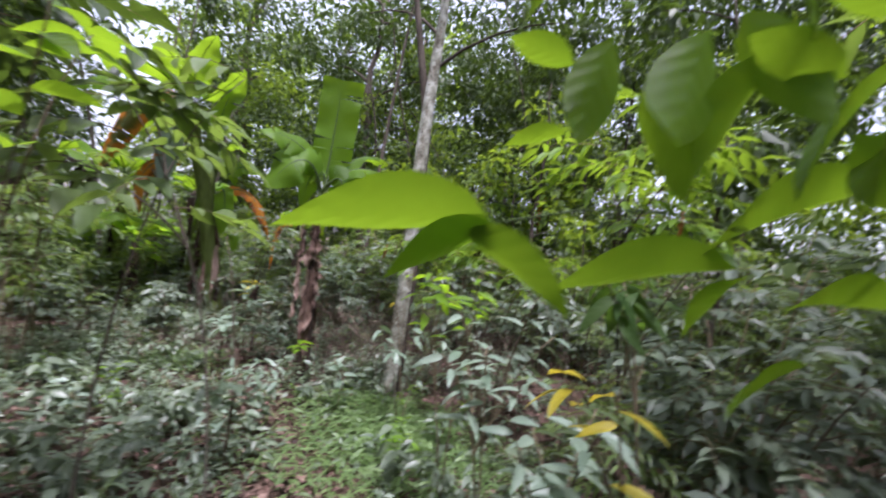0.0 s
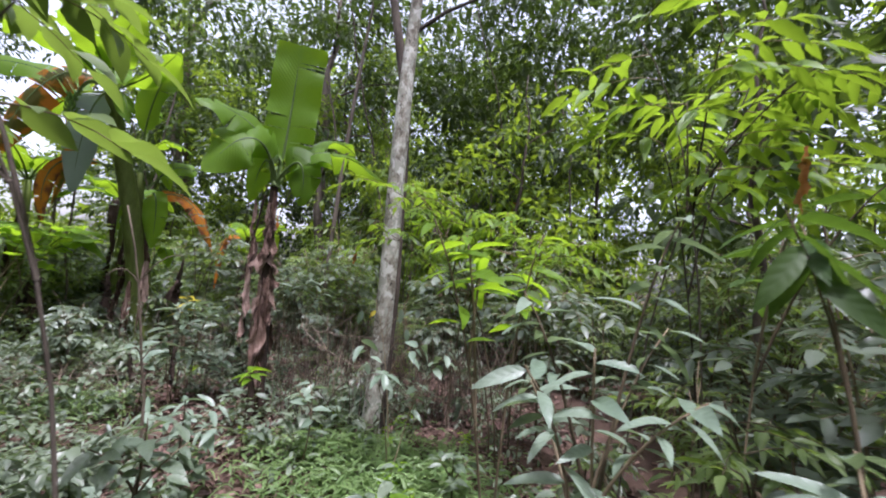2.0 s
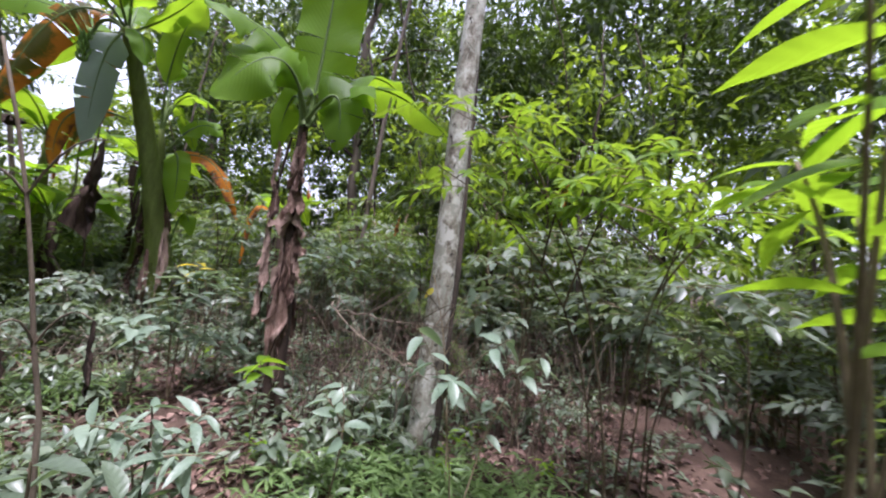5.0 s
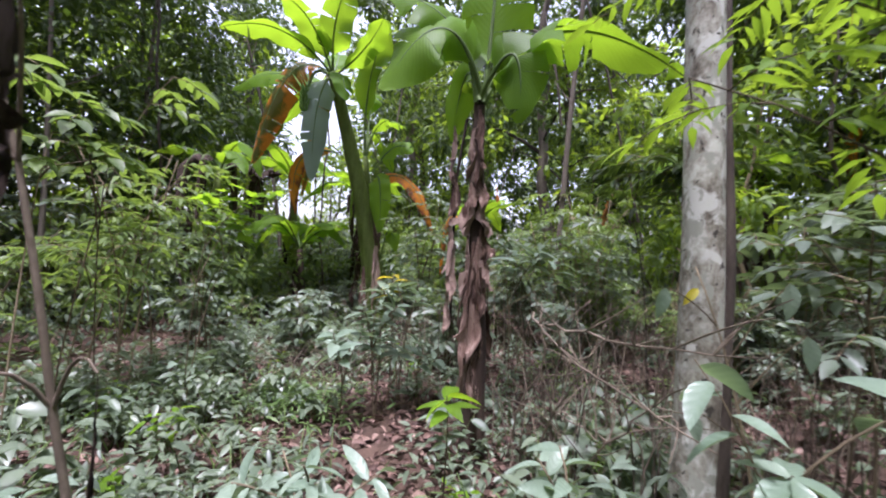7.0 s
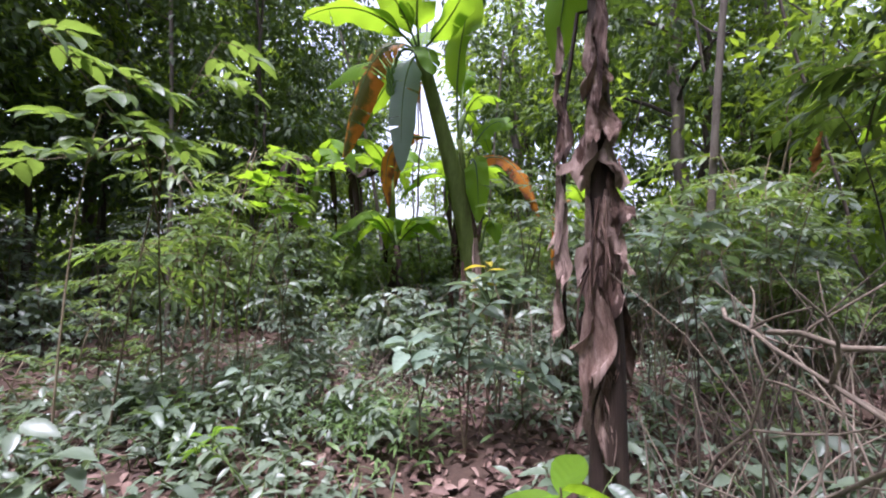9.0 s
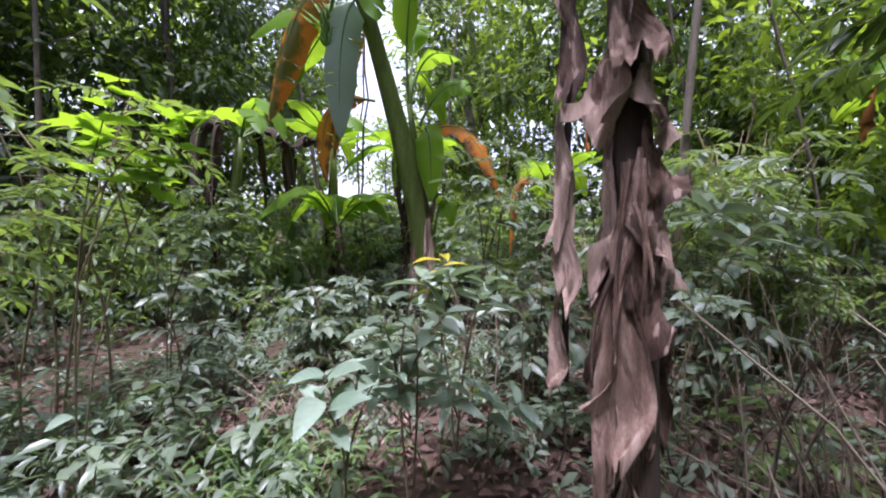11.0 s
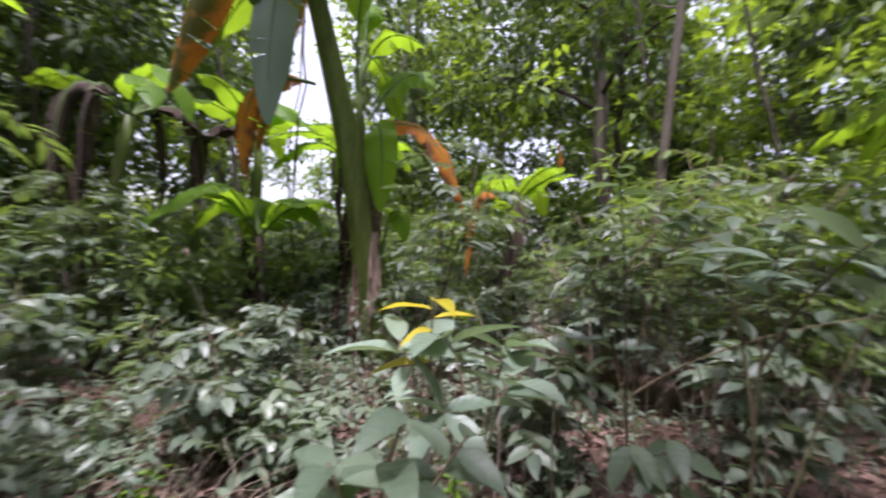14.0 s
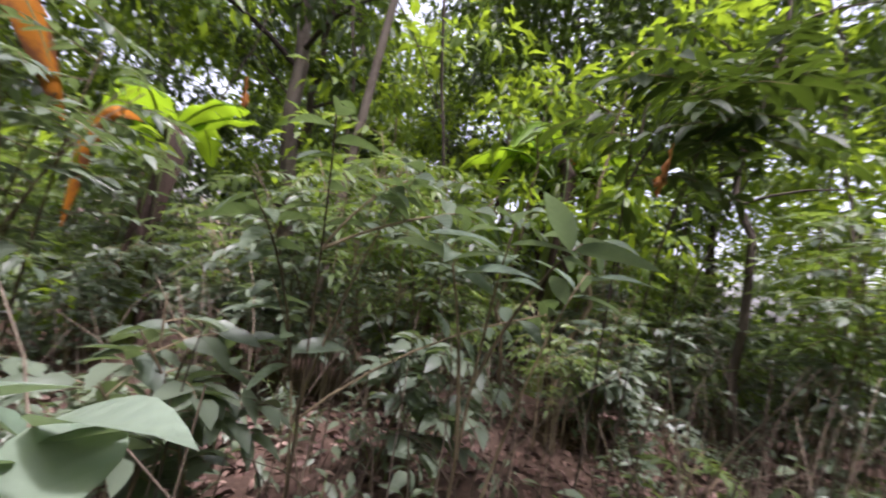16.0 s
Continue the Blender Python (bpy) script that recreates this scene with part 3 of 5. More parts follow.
def dead_banana():
    """The dry-skirted banana that the walk passes close by."""
    r = np.random.default_rng(11)
    bx, by = -1.23, 3.72
    bz = float(ground_z(bx, by)) - 0.03
    t = thing("banana_plant", bx, by, bz, "banana plant with brown withered leaf sheaths and a green crown", "banana plant")
    z = np.linspace(0, 2.75, 16)
    lean = np.stack([-0.02 * z + 0.012 * np.sin(2 * z), 0.01 * z, z], 1)
    part("pseudostem", poly_mesh("pseudostem", *tube(lean, np.interp(z, [0, 0.3, 1.5, 2.75], [0.115, 0.088, 0.066, 0.042]), 16, 0.05, r)), M_DEAD_STEM, t)
    specs = [(2.62, 0.36, 0.13, -1.0, 0.03, 0.0, 0.5), (2.48, 0.34, 0.12, -1.8, 0.04, 0.0, 0.4), (2.34, 0.3, 0.2, -1.3, 0.1, 0.04, 0.5), (2.12, 0.28, 0.28, -1.25, 0.11, 0.05, 0.7),
             (1.97, 0.26, 0.25, -1.9, 0.12, -0.07, 0.5), (1.9, 0.2, 0.2, -0.6, 0.15, 0.04, 0.8), (1.74, 0.24, 0.17, -0.3, 0.12, 0.05, 0.6),
             (1.66, 0.4, 0.2, -0.9, 0.08, 0.06, 0.4), (1.56, 0.3, 0.18, -0.5, 0.11, 0.05, 0.4), (1.62, 0.42, 0.13, -1.45, 0.05, -0.04, 0.35), (1.42, 0.3, 0.2, -0.85, 0.07, 0.03, 0.5),
             (1.3, 0.68, 0.3, -1.5, 0.12, -0.01, 0.3), (1.3, 0.5, 0.12, -2.0, 0.04, -0.02, 0.3), (1.12, 0.5, 0.16, -0.9, 0.03, 0.0, 0.4), (1.0, 0.5, 0.18, -2.0, 0.04, -0.02, 0.4), (0.8, 0.45, 0.16, -1.2, 0.03, 0.0, 0.5), (1.75, 0.5, 0.1, -2.2, 0.02, 0.0, 0.4),
             (2.2, 0.4, 0.2, 1.3, 0.06, 0.0, 0.5), (1.7, 0.5, 0.26, 1.9, 0.08, 0.03, 0.5), (1.35, 0.5, 0.26, 0.9, 0.09, -0.04, 0.5), (1.2, 0.4, 0.22, 2.7, 0.07, 0.0, 0.5)]
    for top, ln, w, ang, out, skew, point in specs:
        rr = float(np.interp(top, [0, 1.5, 2.75], [0.105, 0.085, 0.05]))
        v, f = cape_flap(r, top, ln, w * 0.6, ang, rr * 0.8, out * 0.45, skew * 0.45, point)
        v[:, 0] += -0.02 * top
        part("dead_sheath", poly_mesh("dead_sheath", v, f), M_DEAD_LEAF, t, "dry brown hanging sheath")
    # stringy leaf ribs over the sheaths
    for x0, x1, z0, z1 in [(0.02, 0.0, 1.62, 1.1), (0.05, 0.1, 1.62, 1.2), (-0.02, -0.08, 1.3, 0.98), (0.03, 0.13, 1.5, 1.28)]:
        pts = bend((x0 - 0.03, -0.09, z0), ((x0 + x1) / 2 - 0.04, -0.125, (z0 + z1) / 2), (x1 * 0.7 - 0.03, -0.15, z1), 9)
        part("dead_leaf_rib", poly_mesh("dead_leaf_rib", *tube(pts, np.linspace(0.008, 0.004, 9), 6, 0.15, r)), M_DEAD_LEAF, t, "thin dry leaf rib")
    # narrow dead leaf hanging beside the stem like a ribbon
    for k, (top, ln) in enumerate([(2.5, 0.42), (2.14, 0.4), (1.8, 0.36), (1.5, 0.36), (1.2, 0.3)]):
        v, f = cape_flap(r, top, ln, 0.07 + 0.02 * (k % 2), -1.9 + 0.7 * (k % 2), 0.015, 0.03, 0.03 - 0.05 * (k % 2), 0.45, 11, 13)
        v[:, 0] += -0.205 + 0.015 * (k % 2)
        v[:, 1] += -0.06
        part("dead_leaf", poly_mesh("dead_leaf", v, f), M_DEAD_LEAF, t, "dry rust-brown twisted leaf")
    v, f = tube(np.array([(-0.04, 0, 2.55), (-0.14, -0.02, 2.56), (-0.19, -0.06, 2.1), (-0.2, -0.06, 1.5), (-0.19, -0.06, 0.95)]), 0.011, 6)
    part("dead_leaf_rib", poly_mesh("dead_leaf_rib", v, f), M_DEAD_STEM, t)
    b = (bx, by, bz)
    top = np.array([bx - 0.05, by, bz + 2.68])
    for i, (pm, p2, w, kw) in enumerate([((-1.2, 3.74, 3.35), (-1.14, 3.66, 4.2), 0.6, dict(cut=0.5, face=(0.1, -1, 0.2))), ((-1.45, 3.4, 2.95), (-1.85, 3.25, 2.5), 0.62, dict(face=(0.2, -0.8, 0.5))),
                                         ((-0.72, 3.82, 3.0), (0.1, 4.0, 2.62), 0.5, dict(tear=0.35)), ((-1.0, 3.6, 2.78), (-0.95, 3.65, 2.3), 0.4, dict(face=(0.1, -1, 0.1))),
                                         ((-1.5, 3.55, 3.1), (-2.0, 3.2, 3.25), 0.5, dict(face=(0.2, -0.6, 0.7))), ((-1.5, 3.95, 2.85), (-1.68, 4.1, 2.35), 0.3, dict(face=(0, -1, 0))),
                                         ((-0.9, 4.1, 3.2), (-0.5, 4.5, 3.2), 0.45, {}), ((-1.4, 4.2, 3.3), (-1.6, 4.7, 3.4), 0.45, {})]):
        kw = dict(dict(petiole=0.2), **kw)
        banana_leaf(t, b, top + (0.03 * math.cos(i), 0.03 * math.sin(i), 0), pm, p2, w, 20 + i, **kw)


dead_banana()


def tall_banana():
    r = np.random.default_rng(12)
    bx, by = -4.65, 7.35
    bz = float(ground_z(bx, by))
    b = np.array((bx, by, bz))
    t = thing("banana_plant", bx, by, bz, "tall leaning green banana plant with browning leaves and unripe fruit", "banana plant")
    pts = np.array([(-4.62, 7.4, bz - 0.05), (-4.7, 7.35, 0.5), (-4.76, 7.28, 0.95), (-4.86, 7.15, 1.95), (-4.92, 6.9, 2.85), (-4.95, 6.55, 3.6), (-4.93, 6.25, 4.15), (-4.93, 6.15, 4.35)]) - b
    part("pseudostem", poly_mesh("pseudostem", *tube(bend(pts[0], pts[3], pts[-1], 16), np.interp(np.linspace(0, 1, 16), [0, 0.3, 1], [0.235, 0.2, 0.095]), 18, 0.04, r)), M_BANANA_STEM, t)
    for top, ln, w, ang in [(1.8, 1.2, 0.3, 2.9), (1.6, 1.0, 0.26, -0.2), (2.4, 0.9, 0.16, 0.0), (1.2, 0.9, 0.2, -1.6), (2.0, 0.7, 0.18, 3.3)]:
        v, f = dead_flap(r, top, ln, w, ang, 0.2, 0.06, 2.5)
        v[:, 0] += -0.09 * top
        v[:, 1] += -0.08 * top
        part("dead_sheath", poly_mesh("dead_sheath", v, f), M_DEAD_LEAF, t, "dry brown peeling sheath")
    top = np.array([-4.93, 6.17, 4.3])
    rows = [((-5.5, 5.75, 4.25), (-6.1, 5.6, 2.75), 0.54, G_BANANA_OLD, "drooping olive leaf with torn orange edges", 0.6, (0.5, -0.7, 0.5)),
            ((-5.07, 5.98, 3.75), (-5.25, 6.1, 2.5), 0.44, G_BANANA_PALE, "hanging leaf showing its pale underside", 0.1, (0.6, -0.8, 0)),
            ((-5.28, 5.38, 4.75), (-5.9, 4.75, 4.6), 0.55, G_BANANA, "", 0.12), ((-4.7, 5.9, 5.0), (-4.3, 5.75, 5.6), 0.55, G_BANANA, "", 0.1),
            ((-4.4, 6.3, 4.75), (-4.0, 6.25, 5.15), 0.5, G_BANANA, "", 0.1), ((-5.63, 6.12, 4.0), (-6.0, 5.9, 3.25), 0.4, G_BANANA, "", 0.12),
            ((-4.6, 6.0, 4.2), (-4.45, 5.95, 3.75), 0.4, G_BANANA, "", 0.12), ((-5.2, 6.6, 4.9), (-5.6, 7.1, 5.2), 0.5, G_BANANA, "", 0.15),
            ((-5.45, 6.5, 3.7), (-5.75, 6.4, 2.3), 0.3, G_BANANA_OLD, "withered orange-tipped leaf", 0.3), ((-4.9, 5.6, 4.9), (-4.9, 5.0, 5.0), 0.5, G_BANANA, "", 0.1)]
    for i, (pm, p2, w, mat, lab, tear, *face) in enumerate(rows):
        banana_leaf(t, b, top, pm, p2, w, 40 + i, mat, tear, lab, petiole=0.16, face=face[0] if face else None)
    banana_leaf(t, b, (-4.85, 7.15, 2.55), (-4.12, 7.38, 2.72), (-3.58, 7.52, 1.72), 0.3, 52, G_BANANA_DRY, 0.35, "drooping orange-brown leaf", petiole=0.06, face=(0.5, -0.6, 0.6))
    banana_leaf(t, b, (-5.1, 6.6, 3.1), (-5.72, 6.3, 2.95), (-5.79, 6.3, 1.95), 0.26, 56, G_BANANA_DRY, 0.4, "hanging withered orange leaf", petiole=0.06, face=(0.5, -0.8, 0.2))
    banana_leaf(t, b, (-4.7, 7.1, 2.8), (-4.3, 7.2, 3.3), (-3.95, 7.3, 3.2), 0.36, 57, petiole=0.2, face=(0.3, -0.8, 0.5))
    banana_leaf(t, b, (-4.95, 6.5, 3.9), (-6.2, 6.3, 4.6), (-7.4, 6.1, 4.4), 0.55, 58, petiole=0.15, face=(0.3, -0.7, 0.6))
    banana_leaf(t, b, (-4.6, 7.1, 2.75), (-4.5, 7.1, 2.5), (-4.55, 7.2, 1.7), 0.4, 53, petiole=0.05, face=(0.6, -0.8, 0))
    banana_leaf(t, b, (-5.0, 6.95, 2.6), (-5.02, 6.9, 2.3), (-5.05, 6.95, 1.8), 0.25, 54, petiole=0.05)
    banana_leaf(t, b, (-4.6, 7.35, 1.2), (-4.48, 7.42, 1.75), (-4.35, 7.5, 1.35), 0.3, 55, G_LIME, 0.0, "small bright young leaf", petiole=0.3)
    # sucker beside the stem
    part("sucker", poly_mesh("sucker", *tube(bend(np.array((-4.55, 7.5, bz)) - b, np.array((-4.75, 7.3, 1.6)) - b, np.array((-4.8, 7.0, 3.1)) - b, 10), np.linspace(0.1, 0.045, 10), 12, 0.04, r)), M_BANANA_STEM, t)
    st = np.array([-4.8, 7.0, 3.05])
    for i, (pm, p2, w) in enumerate([((-4.6, 6.75, 4.3), (-4.1, 6.55, 5.3), 0.5), ((-4.55, 7.1, 3.75), (-4.0, 7.15, 3.6), 0.42), ((-4.75, 7.2, 3.6), (-4.5, 7.5, 2.9), 0.36), ((-4.95, 7.3, 4.2), (-5.2, 7.6, 4.6), 0.45)]):
        banana_leaf(t, b, st, pm, p2, w, 60 + i, petiole=0.3)
    # fruit
    stalk = bend(np.array((-4.95, 6.15, 4.3)) - b, np.array((-5.2, 5.98, 4.3)) - b, np.array((-5.3, 5.95, 3.65)) - b, 8)
    bunch = part("fruit_stalk", poly_mesh("fruit_stalk", *tube(stalk, 0.025, 8)), M_GREEN_STEM, t, "hanging bunch of unripe green bananas")
    fr = poly_mesh("banana", *tube(bend((0, 0, 0), (0.07, 0, 0.03), (0.11, 0, 0.11), 6), [0.008, 0.018, 0.02, 0.019, 0.015, 0.006], 6))
    for h in range(5):
        for k in range(10):
            o = part("banana", fr, M_FRUIT, bunch)
            o.matrix_basis = Matrix.Translation(Vector(stalk[-1]) + Vector((0, 0, 0.02 + 0.085 * h))) @ pose(0, 0, 0, 0, 0, 36 * k + 15 * h)


tall_banana()


def small_banana(x, y, h, seed, dead=0.4, stem=M_BANANA_STEM, label="small banana plant with green and withered leaves"):
    r = np.random.default_rng(seed)
    bz = float(ground_z(x, y))
    t = thing("banana_plant", x, y, bz, label, "banana plant", "far bananas")
    lean = r.uniform(-0.15, 0.15, 2) * h
    tp = np.array([lean[0], lean[1], h])
    part("pseudostem", poly_mesh("pseudostem", *tube(bend((0, 0, -0.05), tp * 0.5 + (0.03, 0, 0), tp, 8), np.linspace(0.13, 0.06, 8), 12, 0.04, r)), stem, t)
    for i in range(8):
        ang = i * 2.4 + r.uniform(0, 0.5)
        ln = r.uniform(0.9, 1.5)
        d = np.array([math.cos(ang), math.sin(ang), 0])
        old = r.random() < dead
        up = 0.25 if old else r.uniform(0.5, 1.0)
        end = tp + d * ln * (0.6 if old else 1.0) + (0, 0, -1.1 if old else r.uniform(-0.2, 0.6))
        me, rib = banana_leaf_mesh("leaf", tp, tp + d * ln * 0.5 + (0, 0, up * 0.6), end, r.uniform(0.18, 0.26) if old else r.uniform(0.35, 0.5), seed * 10 + i, 0.4 if old else 0.12, fold=0.9 if old else 0.25)
        leaf = part("leaf", me, (G_BANANA_DRY if r.random() < 0.2 else M_DEAD_STEM) if old else G_BANANA, t, "withered brown leaf" if old else "")
        part("midrib", rib, M_GREEN_STEM, leaf)
    for k in range(4):
        v, f = dead_flap(r, h * (0.4 + 0.15 * k), h * 0.35, 0.22, 1.6 * k, 0.09, 0.06, 2.5)
        part("dead_sheath", poly_mesh("dead_sheath", v, f), M_DEAD_STEM, t, "dry brown sheath")


small_banana(-7.6, 5.6, 2.9, 5, 0.5)
small_banana(-6.3, 7.0, 1.5, 6, 0.0, M_DEAD_STEM, "young banana plant on a dark rotting stem")
small_banana(-7.3, 7.7, 3.1, 16, 0.15)
small_banana(-6.1, 8.6, 2.7, 17, 0.15)
small_banana(2.1, 10.6, 3.3, 7, 0.4)
small_banana(1.2, 8.1, 2.7, 18, 0.5)
small_banana(-3.4, 9.0, 2.2, 8, 0.5)
small_banana(3.6, 12.5, 4.2, 9, 0.4)


# ---- broad-leaved plants near the path ----
LEAF_OVATE = tri_mesh("leaf", *blade_mid(0.44, 0.1, 0.22, 6, 1, 0.012))
LEAF_LONG = tri_mesh("leaf", *blade_mid(0.3, 0.06, 0.3, 6, 1, 0.012))
LEAF_LOBED = tri_mesh("leaf", *LOBED)
LEAVES = {}


def leaf_data(kind, mat):
    key = (kind, mat.name)
    if key not in LEAVES:
        me = {"ovate": LEAF_OVATE, "long": LEAF_LONG, "lobed": LEAF_LOBED}[kind].copy()
        me.materials.append(mat)
        LEAVES[key] = me
    return LEAVES[key]


def frame_of(p, a, n, s):
    y = Vector(a).normalized()
    x = y.cross(Vector(n)).normalized()
    z = x.cross(y)
    m = Matrix((x, y, z)).transposed().to_4x4()
    return Matrix.Translation(p) @ m @ Matrix.Diagonal((s, s, s, 1))


def leafy_stem(plant, r, pts, nleaf, size, kind="ovate", mat=None, first=0.3, thick=0.007, stem=None, droop=0.25, label="", pairs=False):
    """One stem of a plant with separate leaves along it."""
    pts = np.asarray(pts, float)
    st = part("stem", poly_mesh("stem", *tube(pts, np.linspace(thick, thick * 0.45, len(pts)), 6)), stem or M_TWIG, plant)
    me = leaf_data(kind, mat or G_NEAR)
    n = len(pts) - 1
    ang = r.uniform(0, 6.28)
    for i in range(nleaf):
        s = first + (1 - first) * (i + 0.6) / nleaf
        k = s * n
        i0 = min(int(k), n - 1)
        p = pts[i0] + (pts[i0 + 1] - pts[i0]) * (k - i0)
        d = unit(pts[i0 + 1] - pts[i0])
        ang += math.pi if (pairs and i % 2) else 2.4
        a1 = unit(np.cross(d, (0.3, 0.2, 0.93)) + 1e-5)
        a2 = np.cross(d, a1)
        out = a1 * math.cos(ang) + a2 * math.sin(ang)
        out[2] = out[2] * 0.4 - droop + 0.12 * r.standard_normal()
        out = out + d * 0.35
        lf = part("leaf", me, None, plant, label)
        lf.matrix_basis = frame_of(p, out, (0.35 * r.standard_normal(), 0.35 * r.standard_normal(), 1), size * r.uniform(0.7, 1.15))


def plant_at(x, y, name, label, category="plant", group=""):
    return thing(name, x, y, float(ground_z(x, y)) - 0.01, label, category, group)


def tall_plant(x, y, label, tips, nleaf, size, kind="ovate", mat=None, first=0.35, seed=0, thick=0.007, group="", droop=0.25, stem=None):
    """Stems from one foot to the given tips in the world."""
    r = np.random.default_rng(seed)
    t = plant_at(x, y, "leafy_plant", label, "plant", group)
    o = np.array(t.matrix_basis.translation)
    main = None
    for k, tip in enumerate(tips):
        e = np.asarray(tip) - o
        if main is None or k % 4 == 3:
            mid = np.array([e[0] * 0.35, e[1] * 0.35, e[2] * 0.62]) + 0.03 * r.standard_normal(3)
            pts = bend((0, 0, 0), mid, e, 8)
            main = pts
        else:
            p0 = main[int(r.integers(3, 5))]
            pts = bend(p0, p0 + (e - p0) * (0.45, 0.45, 0.6), e, 7)
        leafy_stem(t, r, pts, nleaf, size, kind, mat, first, thick, stem, droop)
    return t


tall_plant(-0.97, 2.6, "low plant with one rosette of bright lime leaves", [(-0.93, 2.55, 0.7)], 7, 0.17, "ovate", G_LIME, 0.8, 1, 0.005)
tall_plant(0.3, 2.3, "sapling with pale green drooping oval leaves", [(-0.02, 2.22, 1.08), (0.5, 2.25, 1.06), (0.2, 2.2, 0.82), (0.5, 2.45, 0.68), (0.72, 2.3, 1.0)], 7, 0.17, "ovate", G_MINT, 0.62, 2, 0.005, droop=0.55)
tall_plant(-0.42, 2.42, "seedling with upright oval leaves", [(-0.4, 2.37, 0.68), (-0.5, 2.5, 0.55)], 7, 0.15, "ovate", G_MINT, 0.35, 3)
tall_plant(0.95, 0.2, "arching shrub with long glossy leaves", [(0.85, 0.1, 1.45), (1.2, 0.22, 1.9), (0.7, 0.35, 1.6), (0.62, 0.05, 1.4), (1.1, -0.05, 1.35), (1.3, 0.4, 1.5), (0.8, 0.5, 1.25)],
           10, 0.165, "long", G_MINT, 0.5, 4)
tall_plant(0.78, 1.9, "low seedling with bright minty oval leaves", [(0.76, 1.88, 0.34), (0.9, 1.95, 0.3), (0.66, 2.0, 0.28)], 7, 0.15, "ovate", G_NEAR, 0.5, 61, droop=0.05)
tall_plant(0.75, 0.75, "shrub with light green leaves", [(0.36, 0.42, 1.84), (0.5, 0.5, 1.8), (0.62, 0.75, 1.68), (0.85, 0.6, 1.84), (0.9, 0.9, 1.66)], 8, 0.18, "long", G_LIME, 0.6, 5)
tall_plant(1.75, 0.55, "shrub with large dark leaves", [(1.9, 0.5, 1.95), (1.62, 0.2, 1.95), (2.2, 0.3, 2.2)], 5, 0.26, "long", G_DARK, 0.75, 6)
tall_plant(1.3, -0.95, "arching plant with yellowing leaves", [(0.95, -0.86, 1.62), (1.08, -0.92, 1.6), (0.92, -0.76, 1.6)], 3, 0.16, "long", G_YELLOW, 0.6, 7, 0.005)
tall_plant(1.25, -0.45, "plant with long grey-green leaves", [(0.9, -0.4, 1.3), (1.2, -0.6, 1.35), (1.35, -0.2, 1.3), (1.05, -0.25, 1.2)], 10, 0.2, "long", G_MINT, 0.4, 8)


def overhanging_sapling():
    """Stem beside the path whose broad leaves reach over it at head height."""
    r = np.random.default_rng(9)
    x, y = 1.3, -1.42
    t = plant_at(x, y, "leafy_plant", "sapling with broad fresh green leaves that overhang the path", "plant")
    o = np.array(t.matrix_basis.translation)
    for pts, th in [(bend((x, y, o[2]), (1.36, -1.42, 1.2), (1.25, -1.46, 2.4), 10), 0.008), (bend((1.33, -1.43, 1.75), (1.0, -1.5, 2.0), (0.6, -1.5, 1.98), 8), 0.004),
                    (bend((1.32, -1.43, 1.9), (1.1, -1.48, 2.2), (0.7, -1.48, 2.28), 8), 0.004), (bend((1.33, -1.43, 1.65), (1.2, -1.5, 1.85), (0.95, -1.5, 1.93), 6), 0.003)]:
        part("stem", poly_mesh("stem", *tube(pts - o, np.linspace(th, th * 0.4, len(pts)), 6)), M_GREEN_STEM, t)
    me = leaf_data("ovate", G_LIME)
    rows = [(0.61, 1.98, 0.35, 1.99), (0.57, 1.97, 0.73, 1.9), (0.62, 1.98, 0.47, 1.92), (0.66, 2.3, 0.57, 2.19), (0.73, 2.16, 0.63, 2.15), (0.77, 2.3, 0.71, 2.1), (0.88, 2.29, 0.79, 2.07),
            (0.96, 2.25, 0.84, 2.08), (1.09, 2.24, 0.94, 2.08), (1.15, 2.2, 0.97, 2.06), (1.16, 2.1, 0.88, 2.02), (0.95, 1.96, 0.71, 1.94), (1.17, 1.93, 0.97, 1.95), (0.96, 1.95, 0.92, 1.87),
            (1.06, 1.84, 0.93, 1.79), (1.0, 2.4, 0.9, 2.22), (1.2, 2.35, 1.06, 2.2), (0.82, 2.34, 0.68, 2.38), (0.9, 2.3, 1.0, 2.14), (0.8, 2.2, 0.9, 2.06),
            (1.05, 2.15, 1.16, 2.02), (1.0, 2.2, 0.86, 2.24), (1.1, 2.3, 0.98, 2.36), (0.72, 2.26, 0.6, 2.28)]
    for x0, z0, x1, z1 in rows:
        yb = -1.5 + (0.05 * r.standard_normal() if z0 > 2 else 0)
        p, a = np.array([x0, yb, z0]) - o, np.array([x1 - x0, 0.04 * r.standard_normal(), z1 - z0])
        n = (0.15 * r.standard_normal(), 0.6 + 0.2 * r.standard_normal() * (z0 > 2.05), 0.8)
        part("leaf", me, None, t).matrix_basis = frame_of(p, a, n, float(np.linalg.norm(a)) * (1.06 if z0 < 2.05 else 1.0))


overhanging_sapling()
tall_plant(1.75, 0.0, "plant with huge dark drooping leaves", [(1.42, 0.05, 1.92), (1.55, 0.12, 1.9)], 5, 0.3, "long", G_DARK, 0.8, 23, droop=1.1)
tall_plant(-0.95, -0.85, "sapling with broad leaves hanging over the path side", [(-0.42, -1.12, 2.42), (-0.6, -0.8, 2.5)], 6, 0.2, "ovate", G_LIME, 0.75, 24, 0.005)
tall_plant(-1.15, 1.9, "low compound-leaved plant with pale green leaflets", [(-1.1, 1.85, 0.66), (-1.3, 1.75, 0.6), (-0.95, 2.05, 0.58), (-1.4, 2.05, 0.55), (-0.85, 1.8, 0.5)], 12, 0.16, "long", G_MINT, 0.35, 11)
